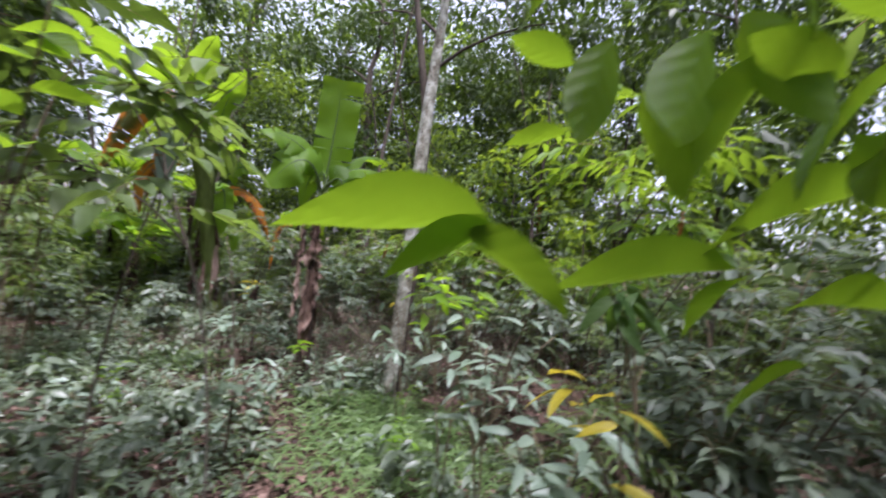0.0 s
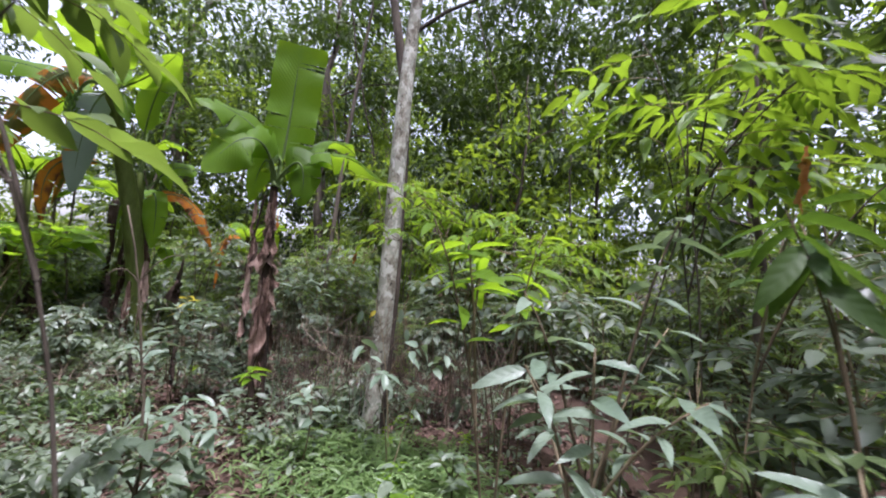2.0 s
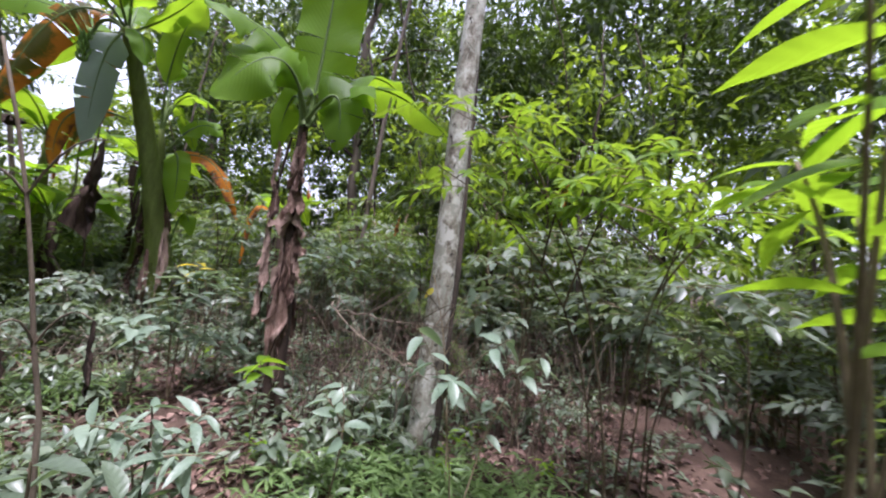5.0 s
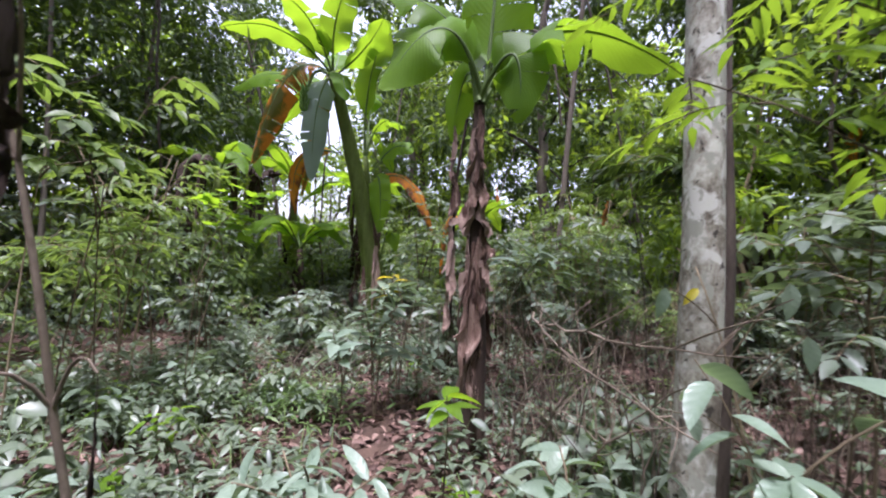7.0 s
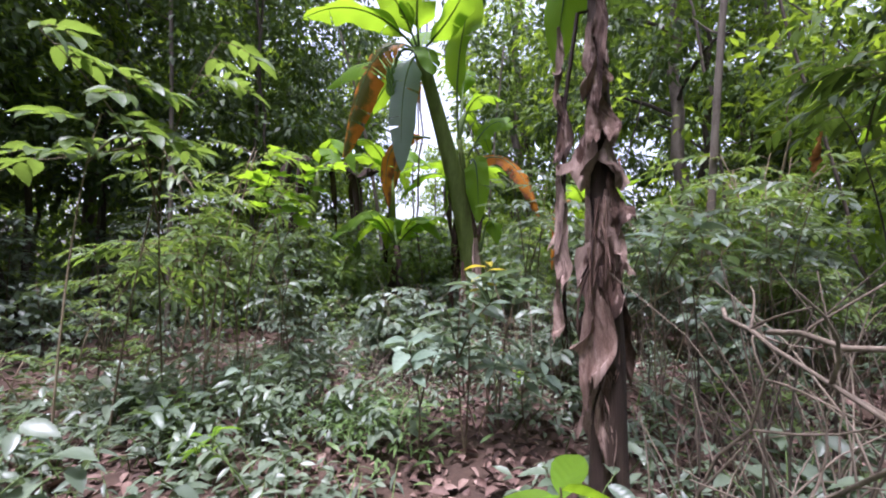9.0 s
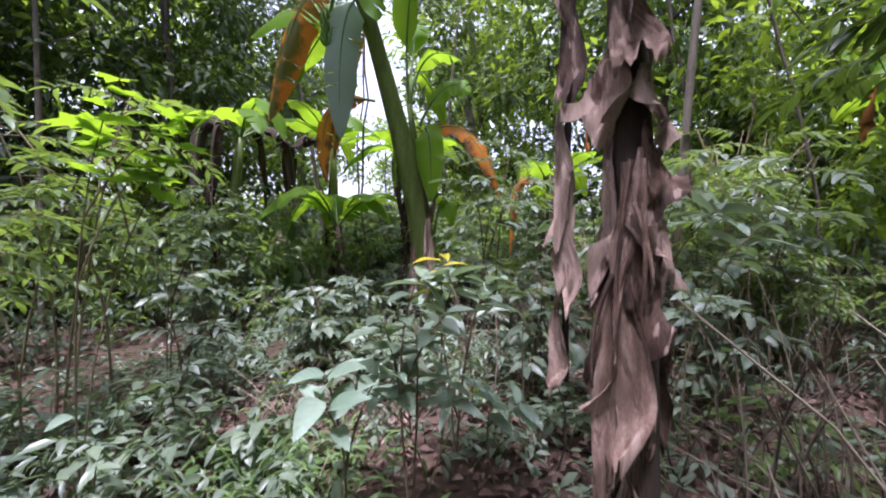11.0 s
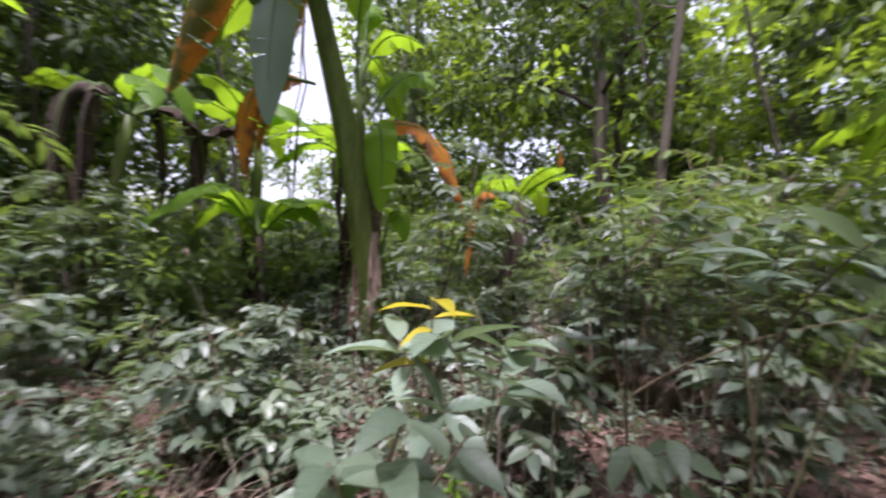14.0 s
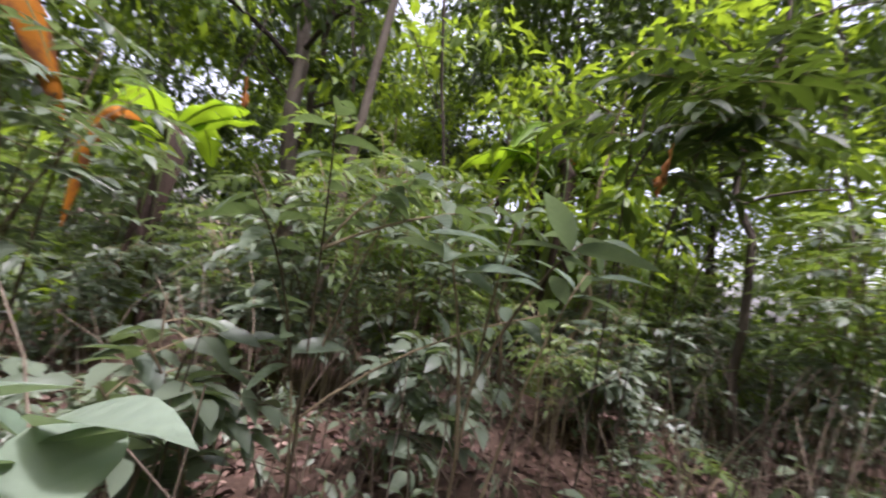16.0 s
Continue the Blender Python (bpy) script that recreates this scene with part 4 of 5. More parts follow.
tall_plant(-0.95, 1.1, "seedling with broad soft leaves", [(-0.93, 1.13, 0.8), (-1.1, 1.0, 0.7), (-0.8, 1.3, 0.62)], 9, 0.16, "ovate", G_NEAR, 0.4, 12)
tall_plant(-2.3, 4.4, "bush with large pale oval leaves", [(-2.1, 4.35, 0.9), (-2.3, 4.3, 1.0), (-2.15, 4.5, 0.95), (-2.45, 4.25, 0.98), (-2.4, 4.5, 0.88), (-2.25, 4.2, 0.8)], 5, 0.24, "ovate", G_MINT, 0.82, 13, droop=0.05)
tall_plant(-2.42, 4.42, "thin plant with yellow top leaves", [(-2.38, 4.35, 1.12)], 7, 0.2, "long", G_YELLOW, 0.75, 14)
tall_plant(-2.2, 3.85, "seedling with grey-green oval leaves", [(-2.15, 3.8, 0.98), (-2.3, 3.75, 0.85), (-2.1, 4.0, 0.85), (-2.3, 4.0, 0.75)], 8, 0.18, "ovate", G_NEAR, 0.4, 15)
tall_plant(-2.4, 3.6, "seedling with long pale arching leaves", [(-2.3, 3.4, 0.6), (-2.45, 3.55, 0.62), (-2.3, 3.75, 0.6)], 6, 0.24, "ovate", G_MINT, 0.7, 21, droop=0.05)
tall_plant(-2.3, 4.12, "low plant with fans of pale pointed leaves", [(-2.55, 3.85, 0.44), (-2.35, 3.98, 0.47), (-2.2, 4.15, 0.48), (-2.0, 4.25, 0.5), (-2.1, 4.02, 0.42)], 6, 0.22, "long", G_MINT, 0.7, 25, 0.005, droop=0.05)
tall_plant(-2.03, 4.39, "low plant with a fan of long grey-green leaves", [(-2.03, 4.39, 0.34), (-1.91, 4.44, 0.3)], 6, 0.24, "long", G_MINT, 0.7, 62, droop=0.05)
tall_plant(-1.3, 5.0, "seedling with fans of large pale leaves", [(-1.25, 5.0, 1.42), (-1.0, 4.95, 1.4), (-1.45, 5.05, 1.3), (-0.85, 5.1, 1.3)], 7, 0.25, "long", G_MINT, 0.75, 22, droop=0.0)
tall_plant(-1.72, 5.55, "shrub with tiers of green leaves", [(-1.85, 5.45, 1.78), (-1.5, 5.5, 1.55), (-1.1, 5.42, 1.5), (-1.95, 5.55, 1.05), (-2.05, 5.3, 1.35), (-0.85, 5.3, 1.1), (-1.4, 5.7, 1.65)], 9, 0.2, "ovate", G_NEAR, 0.6, 16)
tall_plant(-1.6, 4.9, "seedling with large hanging leaves", [(-1.6, 4.85, 0.62), (-1.75, 4.8, 0.58)], 8, 0.2, "ovate", G_NEAR, 0.6, 17, droop=0.7)
tall_plant(-3.45, 2.95, "sapling with bright lobed leaves", [(-3.1, 3.05, 1.9), (-3.1, 3.3, 1.8), (-3.2, 3.2, 1.6), (-3.05, 3.42, 1.85), (-3.4, 3.0, 1.75)], 7, 0.16, "lobed", G_LIME, 0.66, 18, 0.005)
tall_plant(-4.45, 3.7, "shrub with bright compound leaves", [(-4.4, 3.7, 1.35), (-4.6, 3.5, 1.3), (-4.3, 3.9, 1.2), (-4.7, 3.9, 1.1)], 9, 0.18, "long", G_NEAR, 0.5, 19)


# ---- low seedlings ----
def seedling(seed, h, size, kind, mat, label):
    r = np.random.default_rng(seed)
    t = thing("seedling", 0, 0, 0, label, "seedling", "seedlings on the forest floor")
    for k in range(r.integers(2, 4)):
        ang = r.uniform(0, 6.28)
        e = np.array([math.cos(ang) * h * 0.35, math.sin(ang) * h * 0.35, h * r.uniform(0.7, 1.0)])
        leafy_stem(t, r, bend((0, 0, 0), e * (0.35, 0.35, 0.6), e, 6), int(r.integers(5, 8)), size, kind, mat, 0.35, 0.004, M_GREEN_STEM, 0.2)
    return t


def low_plant(seed, h, stems, nleaf, size, template, mat, label):
    """Small leafy plant of the forest floor: thin stems and one mass of leaves."""
    r = np.random.default_rng(seed)
    t = thing("low_plant", 0, 0, 0, label, "plant", "low plants of the forest floor")
    fol, tw = Foliage(), []
    for k in range(stems):
        ang = r.uniform(0, 6.28)
        e = np.array([math.cos(ang) * h * 0.6, math.sin(ang) * h * 0.6, h * r.uniform(0.5, 1.0)])
        foot = np.array([0.1 * r.standard_normal(), 0.1 * r.standard_normal(), -0.02])
        pts = bend(foot, foot + e * (0.4, 0.4, 0.65), foot + e, 6)
        tw.append(tube(pts, np.linspace(0.005, 0.002, 6), 5))
        for i in range(nleaf):
            q = 0.3 + 0.7 * (i + r.random()) / nleaf
            j = min(int(q * 5), 4)
            p = pts[j] + (pts[j + 1] - pts[j]) * (q * 5 - j)
            a = r.uniform(0, 6.28)
            fol.put(p, (math.cos(a), math.sin(a), -0.15 + 0.3 * r.standard_normal()), np.array([0, 0, 1]) + 0.35 * r.standard_normal(3), size * r.uniform(0.6, 1.2))
    tagged(part("stem", twig_mesh("stem", tw), M_GREEN_STEM, t), kind="stuff")
    tagged(part("foliage", fol.mesh("foliage", template), mat, t), kind="stuff")
    return t


def shrub(seed, h, spread, stems, sprays, pairs, size, template, mat, label, bare=0.3, lean=0.25):
    """Thin bare stems below, tiers of leafy twigs above."""
    r = np.random.default_rng(seed)
    t = thing("shrub", 0, 0, 0, label, "shrub", "understorey shrubs")
    fol, tw, st = Foliage(), [], []
    for k in range(stems):
        ang = r.uniform(0, 6.28)
        d = np.array([math.cos(ang), math.sin(ang), 0])
        top = d * spread * r.uniform(0.2, 0.8) + (0, 0, h * r.uniform(0.7, 1.0))
        foot = np.array([0.12 * r.standard_normal(), 0.12 * r.standard_normal(), -0.03])
        pts = bend(foot, foot + (top - foot) * (lean, lean, 0.55), top, 8)
        st.append(tube(pts, np.linspace(0.011, 0.004, 8), 6))
        for j in range(sprays):
            s = bare + (1 - bare) * (j + r.random()) / sprays
            i0 = min(int(s * 7), 6)
            p = pts[i0] + (pts[i0 + 1] - pts[i0]) * (s * 7 - i0)
            a = r.uniform(0, 6.28)
            spray(r, fol, tw, p, (math.cos(a), math.sin(a), r.uniform(0.0, 0.5)), spread * r.uniform(0.45, 0.8), pairs, size, 0.3, 0.004)
    tagged(part("stem", twig_mesh("stem", st), M_TWIG, t), kind="stuff")
    tagged(part("twig", twig_mesh("twig", tw), M_TWIG, t), kind="stuff")
    tagged(part("foliage", fol.mesh("foliage", template), mat, t), kind="stuff")
    return t


def spray_shrub(x, y, label, tips, pairs, size, mat, length, seed, template=MID_LONG, name="shrub", first=0.55, sprays=5, stem=None):
    """Stems from one foot to tips in the world, each ending in leafy twigs."""
    r = np.random.default_rng(seed)
    t = plant_at(x, y, name, label, name.replace("_", " "))
    o = np.array(t.matrix_basis.translation)
    main = None
    for k, tip in enumerate(tips):
        e = np.asarray(tip) - o
        if main is None or k % 3 == 2:
            foot = 0.22 * r.standard_normal(3) * (1, 1, 0)
            foot[2] = float(ground_z(o[0] + foot[0], o[1] + foot[1])) - o[2] - 0.02
            pts = bend(foot, foot + (e - foot) * (0.3, 0.3, 0.65) + 0.04 * r.standard_normal(3), e, 9)
            main = pts
        else:
            p0 = main[int(r.integers(4, 7))]
            pts = bend(p0, p0 + (e - p0) * (0.45, 0.45, 0.6), e, 9)
        st = part("stem", poly_mesh("stem", *tube(pts, np.linspace(0.008, 0.003, 9), 6)), stem or M_TWIG, t)
        fol, tw = Foliage(), []
        for j in range(sprays):
            q = (first + (1 - first) * (j + 1) / sprays) * 8
            j0 = min(int(q), 7)
            p = pts[j0] + (pts[j0 + 1] - pts[j0]) * (q - j0)
            a = r.uniform(0, 6.28)
            spray(r, fol, tw, p, (math.cos(a), math.sin(a), r.uniform(-0.1, 0.3)), length * r.uniform(0.7, 1.1), pairs, size, 0.25, 0.004, 0.1)
        tagged(part("twig", twig_mesh("twig", tw), M_TWIG, st), kind="stuff")
        tagged(part("foliage", fol.mesh("foliage", template), mat, st), kind="stuff")
    return t


spray_shrub(-1.2, 0.28, "thin dark-stemmed sapling beside the path", [(-0.85, 0.55, 2.9), (-1.3, 0.33, 2.6), (-1.15, 0.0, 2.35), (-1.7, 0.5, 2.8), (-1.5, 0.1, 2.2)], 3, 0.19, G_SHRUB2, 0.45, 301, MID_WIDE, "sapling", 0.65, 4, M_BARK)
spray_shrub(-2.3, 0.3, "thin sapling with dark leaves reaching over the path side", [(-1.8, 0.0, 3.1), (-1.5, -0.3, 2.9)],
            4, 0.2, G_CANOPY_SHADED, 0.6, 310, MID_WIDE, "sapling", 0.6, 8, M_BARK)
spray_shrub(1.25, 2.6, "shrub with tiers of bright yellow-green leaflets", [(0.03, 2.6, 2.42), (0.3, 2.4, 2.35), (-0.02, 2.62, 2.05), (0.8, 2.35, 2.2), (1.1, 2.2, 2.15), (1.4, 2.05, 2.1), (0.7, 2.45, 1.95), (1.1, 2.3, 1.88), (1.45, 2.1, 1.85), (1.7, 2.0, 2.0)],
            6, 0.13, G_LIMES, 0.42, 302, MID_LONG, "shrub", 0.72, 5)
spray_shrub(2.35, 1.35, "leafy sapling with spreading light green twigs", [(1.55, 1.15, 3.2), (1.95, 0.95, 3.15), (2.2, 0.9, 2.85), (1.9, 1.15, 2.8), (2.4, 0.75, 2.95), (1.85, 1.3, 2.6), (2.3, 1.0, 2.4), (2.7, 1.4, 3.4)],
            4, 0.22, G_LIMES, 0.55, 303, MID_LONG, "sapling", 0.65, 4, M_BARK)
spray_shrub(0.25, 5.95, "small tree with dark feathery hanging leaves", [(-0.35, 5.55, 2.2), (-0.1, 5.35, 2.4), (0.0, 5.2, 2.5), (0.05, 5.3, 2.25), (0.35, 5.4, 2.7), (0.5, 5.2, 2.4), (0.7, 5.5, 2.9)],
            6, 0.2, G_CANOPY_SHADED, 0.5, 304, MID_LONG, "small_tree", 0.65, 5, M_BARK)
spray_shrub(-4.2, 2.2, "sapling with soft bright green leaves", [(-4.0, 2.25, 2.1), (-4.0, 2.45, 2.05), (-3.95, 2.6, 2.0), (-3.9, 1.95, 2.5), (-3.9, 2.35, 2.35), (-3.65, 2.85, 2.7), (-4.3, 2.0, 1.8)],
            3, 0.17, G_SHRUB2, 0.32, 305, MID_WIDE, "sapling", 0.75, 3)
spray_shrub(-4.35, 2.7, "low shrub with bright leaflets", [(-4.25, 2.8, 1.28), (-4.35, 2.55, 1.25), (-4.6, 2.6, 1.2)], 5, 0.15, G_SHRUB2, 0.4, 306)
spray_shrub(1.9, 3.0, "dark bushy shrub over bare stems", [(1.5, 2.8, 1.4), (1.8, 2.6, 1.5), (2.2, 2.8, 1.45), (2.0, 3.3, 1.6), (1.4, 3.2, 1.3), (1.7, 2.4, 1.1)], 6, 0.14, G_SHRUB, 0.5, 307, MID, "shrub", 0.65, 5)
spray_shrub(0.9, 3.9, "bushy shrub behind the pale tree", [(0.6, 3.7, 1.6), (0.9, 3.6, 1.8), (1.2, 3.8, 1.7), (0.5, 4.1, 1.5), (1.3, 4.2, 1.9), (0.8, 3.5, 1.3)], 6, 0.14, G_SHRUB, 0.5, 308, MID, "shrub", 0.6, 5)
LOW_PLANTS = [low_plant(150, 0.35, 6, 8, 0.1, MID, G_PALE, "low ground plant with dull green leaves"), low_plant(151, 0.5, 6, 9, 0.11, MID, G_PALE, "low grey-green ground plant"),
              low_plant(152, 0.3, 7, 7, 0.07, MID, G_PALE, "creeping ground plant with small leaves"), low_plant(153, 0.6, 6, 9, 0.13, MID_WIDE, G_PALE, "ground plant with broad grey-green leaves"),
              low_plant(154, 0.45, 8, 8, 0.09, MID_LONG, G_SHRUB, "ground plant with narrow leaves")]
SEEDLINGS = [seedling(100, 0.35, 0.13, "ovate", G_NEAR, "small seedling with dark oval leaves"), seedling(101, 0.5, 0.15, "ovate", G_MINT, "seedling with broad grey-green leaves"),
             seedling(102, 0.45, 0.16, "long", G_NEAR, "seedling with long narrow leaves"), seedling(103, 0.3, 0.11, "ovate", G_LIME, "young light green seedling"),
             seedling(104, 0.6, 0.17, "ovate", G_NEAR, "tall seedling with glossy oval leaves"), seedling(105, 0.4, 0.14, "long", G_LIME, "light green narrow-leaved seedling")]
SHRUBS = [shrub(200, 0.75, 0.4, 4, 4, 5, 0.1, MID, G_SHRUB, "low shrub with small dark leaves"),
          shrub(201, 0.85, 0.45, 4, 4, 6, 0.085, MID, G_SHRUB2, "low light green shrub"),
          shrub(202, 1.5, 0.6, 5, 6, 6, 0.13, MID, G_SHRUB, "understorey shrub on thin bare stems", 0.4),
          shrub(203, 1.7, 0.65, 5, 6, 6, 0.12, MID_LONG, G_SHRUB2, "understorey shrub with light compound leaves", 0.45),
          shrub(204, 2.3, 0.8, 5, 7, 7, 0.14, MID, G_SHRUB, "tall shrub with dark leaves on thin stems", 0.4),
          shrub(205, 2.5, 0.9, 5, 7, 7, 0.15, MID_LONG, G_SHRUB2, "tall shrub with leaves tinted a sunny yellow-green", 0.5),
          shrub(206, 1.1, 0.5, 4, 5, 5, 0.15, MID_WIDE, G_SHRUB, "shrub with broad dull green leaves", 0.3)]


def canopy_tree(seed, h, rad, base, crown_r, crown_h, clumps, per, size, template, mat, label, bark, name="forest_tree"):
    """Tapered trunk, limbs and a broken crown of many leaves."""
    r = np.random.default_rng(seed)
    t = thing(name, 0, 0, 0, label, "tree", "forest trees")
    z = np.linspace(-0.1, h, 14)
    wob = np.cumsum(r.standard_normal((14, 2)) * h * 0.012, axis=0)
    wob -= wob[0]
    pts = np.column_stack([wob, z])
    rr = np.interp(z / h, [0, 0.05, 0.6, 1], [rad * 1.35, rad, rad * 0.7, rad * 0.2])
    part("trunk", poly_mesh("trunk", *tube(pts, rr, 10, 0.04, r)), bark, t)
    fol = Foliage()
    limbs = max(4, clumps // 7)
    tips, small = [], []
    for k in range(limbs):
        s = base + (0.97 - base) * (k + r.random()) / limbs
        o = np.array([np.interp(s * h, z, pts[:, 0]), np.interp(s * h, z, pts[:, 1]), s * h])
        ang = 2.4 * k + r.uniform(-0.4, 0.4)
        ln = crown_r * r.uniform(0.55, 1.0)
        e = o + np.array([math.cos(ang) * ln, math.sin(ang) * ln, r.uniform(0.0, 0.5) * ln])
        lp = bend(o, (o + e) / 2 + (0, 0, 0.12 * ln), e, 6)
        lt = tube(lp, np.linspace(rad * 0.35, rad * 0.08, 6), 6)
        if name == "sapling":
            small.append(lt)
        else:
            part("limb", poly_mesh("limb", *lt), bark, t)
        tips.append(lp)
    for c in range(clumps):
        lp = tips[c % limbs]
        o = lp[r.integers(2, 6)] + r.standard_normal(3) * crown_r * 0.16
        cr = crown_r * r.uniform(0.14, 0.28)
        m = int(per * r.uniform(0.6, 1.3))
        d = unit(r.standard_normal((m, 3)))
        p = o + d * (cr * r.random(m) ** 0.5)[:, None] * (1, 1, 0.6)
        a = d + (0, 0, -0.6) + 0.4 * r.standard_normal((m, 3))
        n = np.array([0, 0, 1.0]) + 0.5 * r.standard_normal((m, 3))
        for i in range(m):
            fol.put(p[i], a[i], n[i], size * r.uniform(0.7, 1.3))
    if small:
        tagged(part("limb", twig_mesh("limb", small), bark, t), kind="stuff")
    part("crown", fol.mesh("crown", template), mat, t)
    return t


# dark and light crowns differ by shade and sun put into the leaf colour
SAPLINGS = [canopy_tree(300, 4.2, 0.03, 0.35, 1.1, 2, 34, 26, 0.15, LOW, G_CANOPY_SHADED, "slender sapling with dark leaves", M_BARK, "sapling"),
            canopy_tree(301, 5.0, 0.04, 0.3, 1.3, 2, 38, 26, 0.16, LOW, G_CANOPY_SUNLIT, "slender sapling with green leaves tinted as if sunlit", M_BARK, "sapling"),
            canopy_tree(302, 3.4, 0.025, 0.35, 1.0, 2, 30, 24, 0.15, LOW_THIN, G_CANOPY_SUNLIT, "thin sapling with light narrow leaves", M_TWIG, "sapling")]
TREES = [canopy_tree(310, 11, 0.14, 0.3, 2.8, 5, 70, 55, 0.19, LOW, G_CANOPY_SHADED, "forest tree with dark dense crown", M_BARK),
         canopy_tree(311, 13, 0.18, 0.4, 3.2, 5, 75, 55, 0.2, LOW, G_CANOPY_SHADED, "tall forest tree with spreading dark crown", M_BARK),
         canopy_tree(312, 9, 0.11, 0.25, 2.6, 4, 65, 55, 0.18, LOW, G_CANOPY_SUNLIT, "forest tree with light green crown", M_BARK),
         canopy_tree(313, 15, 0.22, 0.45, 3.6, 5, 80, 55, 0.22, LOW_THIN, G_CANOPY_SUNLIT, "tall forest tree with thin pale crown", M_BARK)]

# ---- where things grow ----
PATH_XY = np.array([(e[0], e[1]) for _, e, _, _ in PATH])


def off_path(x, y):
    a, b = PATH_XY[:-1], PATH_XY[1:]
    ab = b - a
    s = np.clip(((x - a[:, 0]) * ab[:, 0] + (y - a[:, 1]) * ab[:, 1]) / ((ab ** 2).sum(1) + 1e-9), 0, 1)
    q = a + ab * s[:, None]
    return float(np.hypot(x - q[:, 0], y - q[:, 1]).min())


def open_glade(x, y):
    """The low clearing between the path, the pale tree and the bananas."""
    if -4.6 < x < 0.55 and 0.6 < y < 4.7:
        return True
    if -3.0 - 0.25 * (y - 2) < x < 0.55 and -2.5 < y < 4.7:
        return True
    if (-2.3 < x < 1.8 and 4.5 < y < 7.3) or (0.5 < x < 2.2 and 0.8 < y < 4.6):
        return True
    if -6.6 < x < -2.2 and 2.2 < y < 7.2 and (y - 2.5) > -(x + 1.5) * 0.55 - 1.0:
        return True
    return False


def set_out(protos, count, xr, yr, fits, scale=(0.8, 1.25), weights=None, seed=0):
    r = np.random.default_rng(seed)
    used = {}
    made = 0
    tries = 0
    while made < count and tries < count * 30:
        tries += 1
        x, y = r.uniform(*xr), r.uniform(*yr)
        if not fits(x, y):
            continue
        k = int(r.choice(len(protos), p=weights))
        s = r.uniform(*scale)
        m = pose(x, y, float(ground_z(x, y)) - 0.01, r.uniform(-4, 4), r.uniform(-4, 4), r.uniform(0, 360)) @ Matrix.Diagonal((s, s, s, 1))
        if id(protos[k]) not in PLACED:
            PLACED.add(id(protos[k]))
            protos[k].matrix_basis = m
        else:
            c = copy_thing(protos[k], pose(0, 0, 0))
            c.matrix_basis = m
        made += 1


PLACED = set()


def east_edge(x, y):
    """The lighter side of the wood, where few trees stand."""
    return 0.25 < math.atan2(y - 3.8, x + 1.8) < 1.0 and math.hypot(x + 1.8, y - 3.8) > 5.5


def bare_floor(x, y):
    """Shaded floor with litter and few plants."""
    return (0.45 < x < 3 and 1.0 < y < 4.5) or (-2.0 < x < 2.5 and 4.6 < y < 7.5) or (-3.9 < x < -1.6 and 3.5 < y < 4.9)


def thin_out(x, y, keep):
    return not bare_floor(x, y) or (math.sin(x * 91.7 + y * 47.3) * 0.5 + 0.5) < keep


set_out(SEEDLINGS, 64, (-4.2, 1.8), (0.3, 6.2), lambda x, y: off_path(x, y) > 0.35 and thin_out(x, y, 0.2), (0.7, 1.1), None, 1)
set_out(LOW_PLANTS, 235, (-5.2, 2.6), (-0.8, 6.8), lambda x, y: off_path(x, y) > 0.45 and not (-0.4 < x < 1.0 and 1.7 < y < 2.9) and thin_out(x, y, 0.22), (0.7, 1.2), None, 2)
set_out([SHRUBS[0], SHRUBS[1], SHRUBS[6]], 58, (-8, 4), (0.5, 10), lambda x, y: off_path(x, y) > 0.8 and not (-4 < x < 0.6 and y < 4.8) and thin_out(x, y, 0.15), (0.7, 1.1), None, 3)
set_out(SHRUBS[2:4], 70, (-9, 5), (-2, 11), lambda x, y: off_path(x, y) > 1.1 and not open_glade(x, y), (0.7, 1.1), None, 4)
set_out(SHRUBS[2:4], 5, (-2.2, 1.6), (6.2, 7.6), lambda x, y: True, (0.7, 1.0), None, 14)
set_out(SHRUBS[4:6], 76, (-12, 8), (-3, 14), lambda x, y: off_path(x, y) > 1.8 and not open_glade(x, y), (0.8, 1.2), None, 5)
set_out(SAPLINGS, 70, (-14, 11), (-4, 20), lambda x, y: off_path(x, y) > 2.4 and not open_glade(x, y) and math.hypot(x + 6.3, y - 8.6) > 3.2, (0.8, 1.4), None, 6)
set_out(TREES, 34, (-20, 18), (-10, 26), lambda x, y: off_path(x, y) > 5 and not (-8 < x < -1 and y < 10) and not (1 < x < 9 and -3 < y < 7) and math.hypot(x + 6.3, y - 8.6) > 4.5 and not east_edge(x, y), (0.8, 1.2), None, 7)


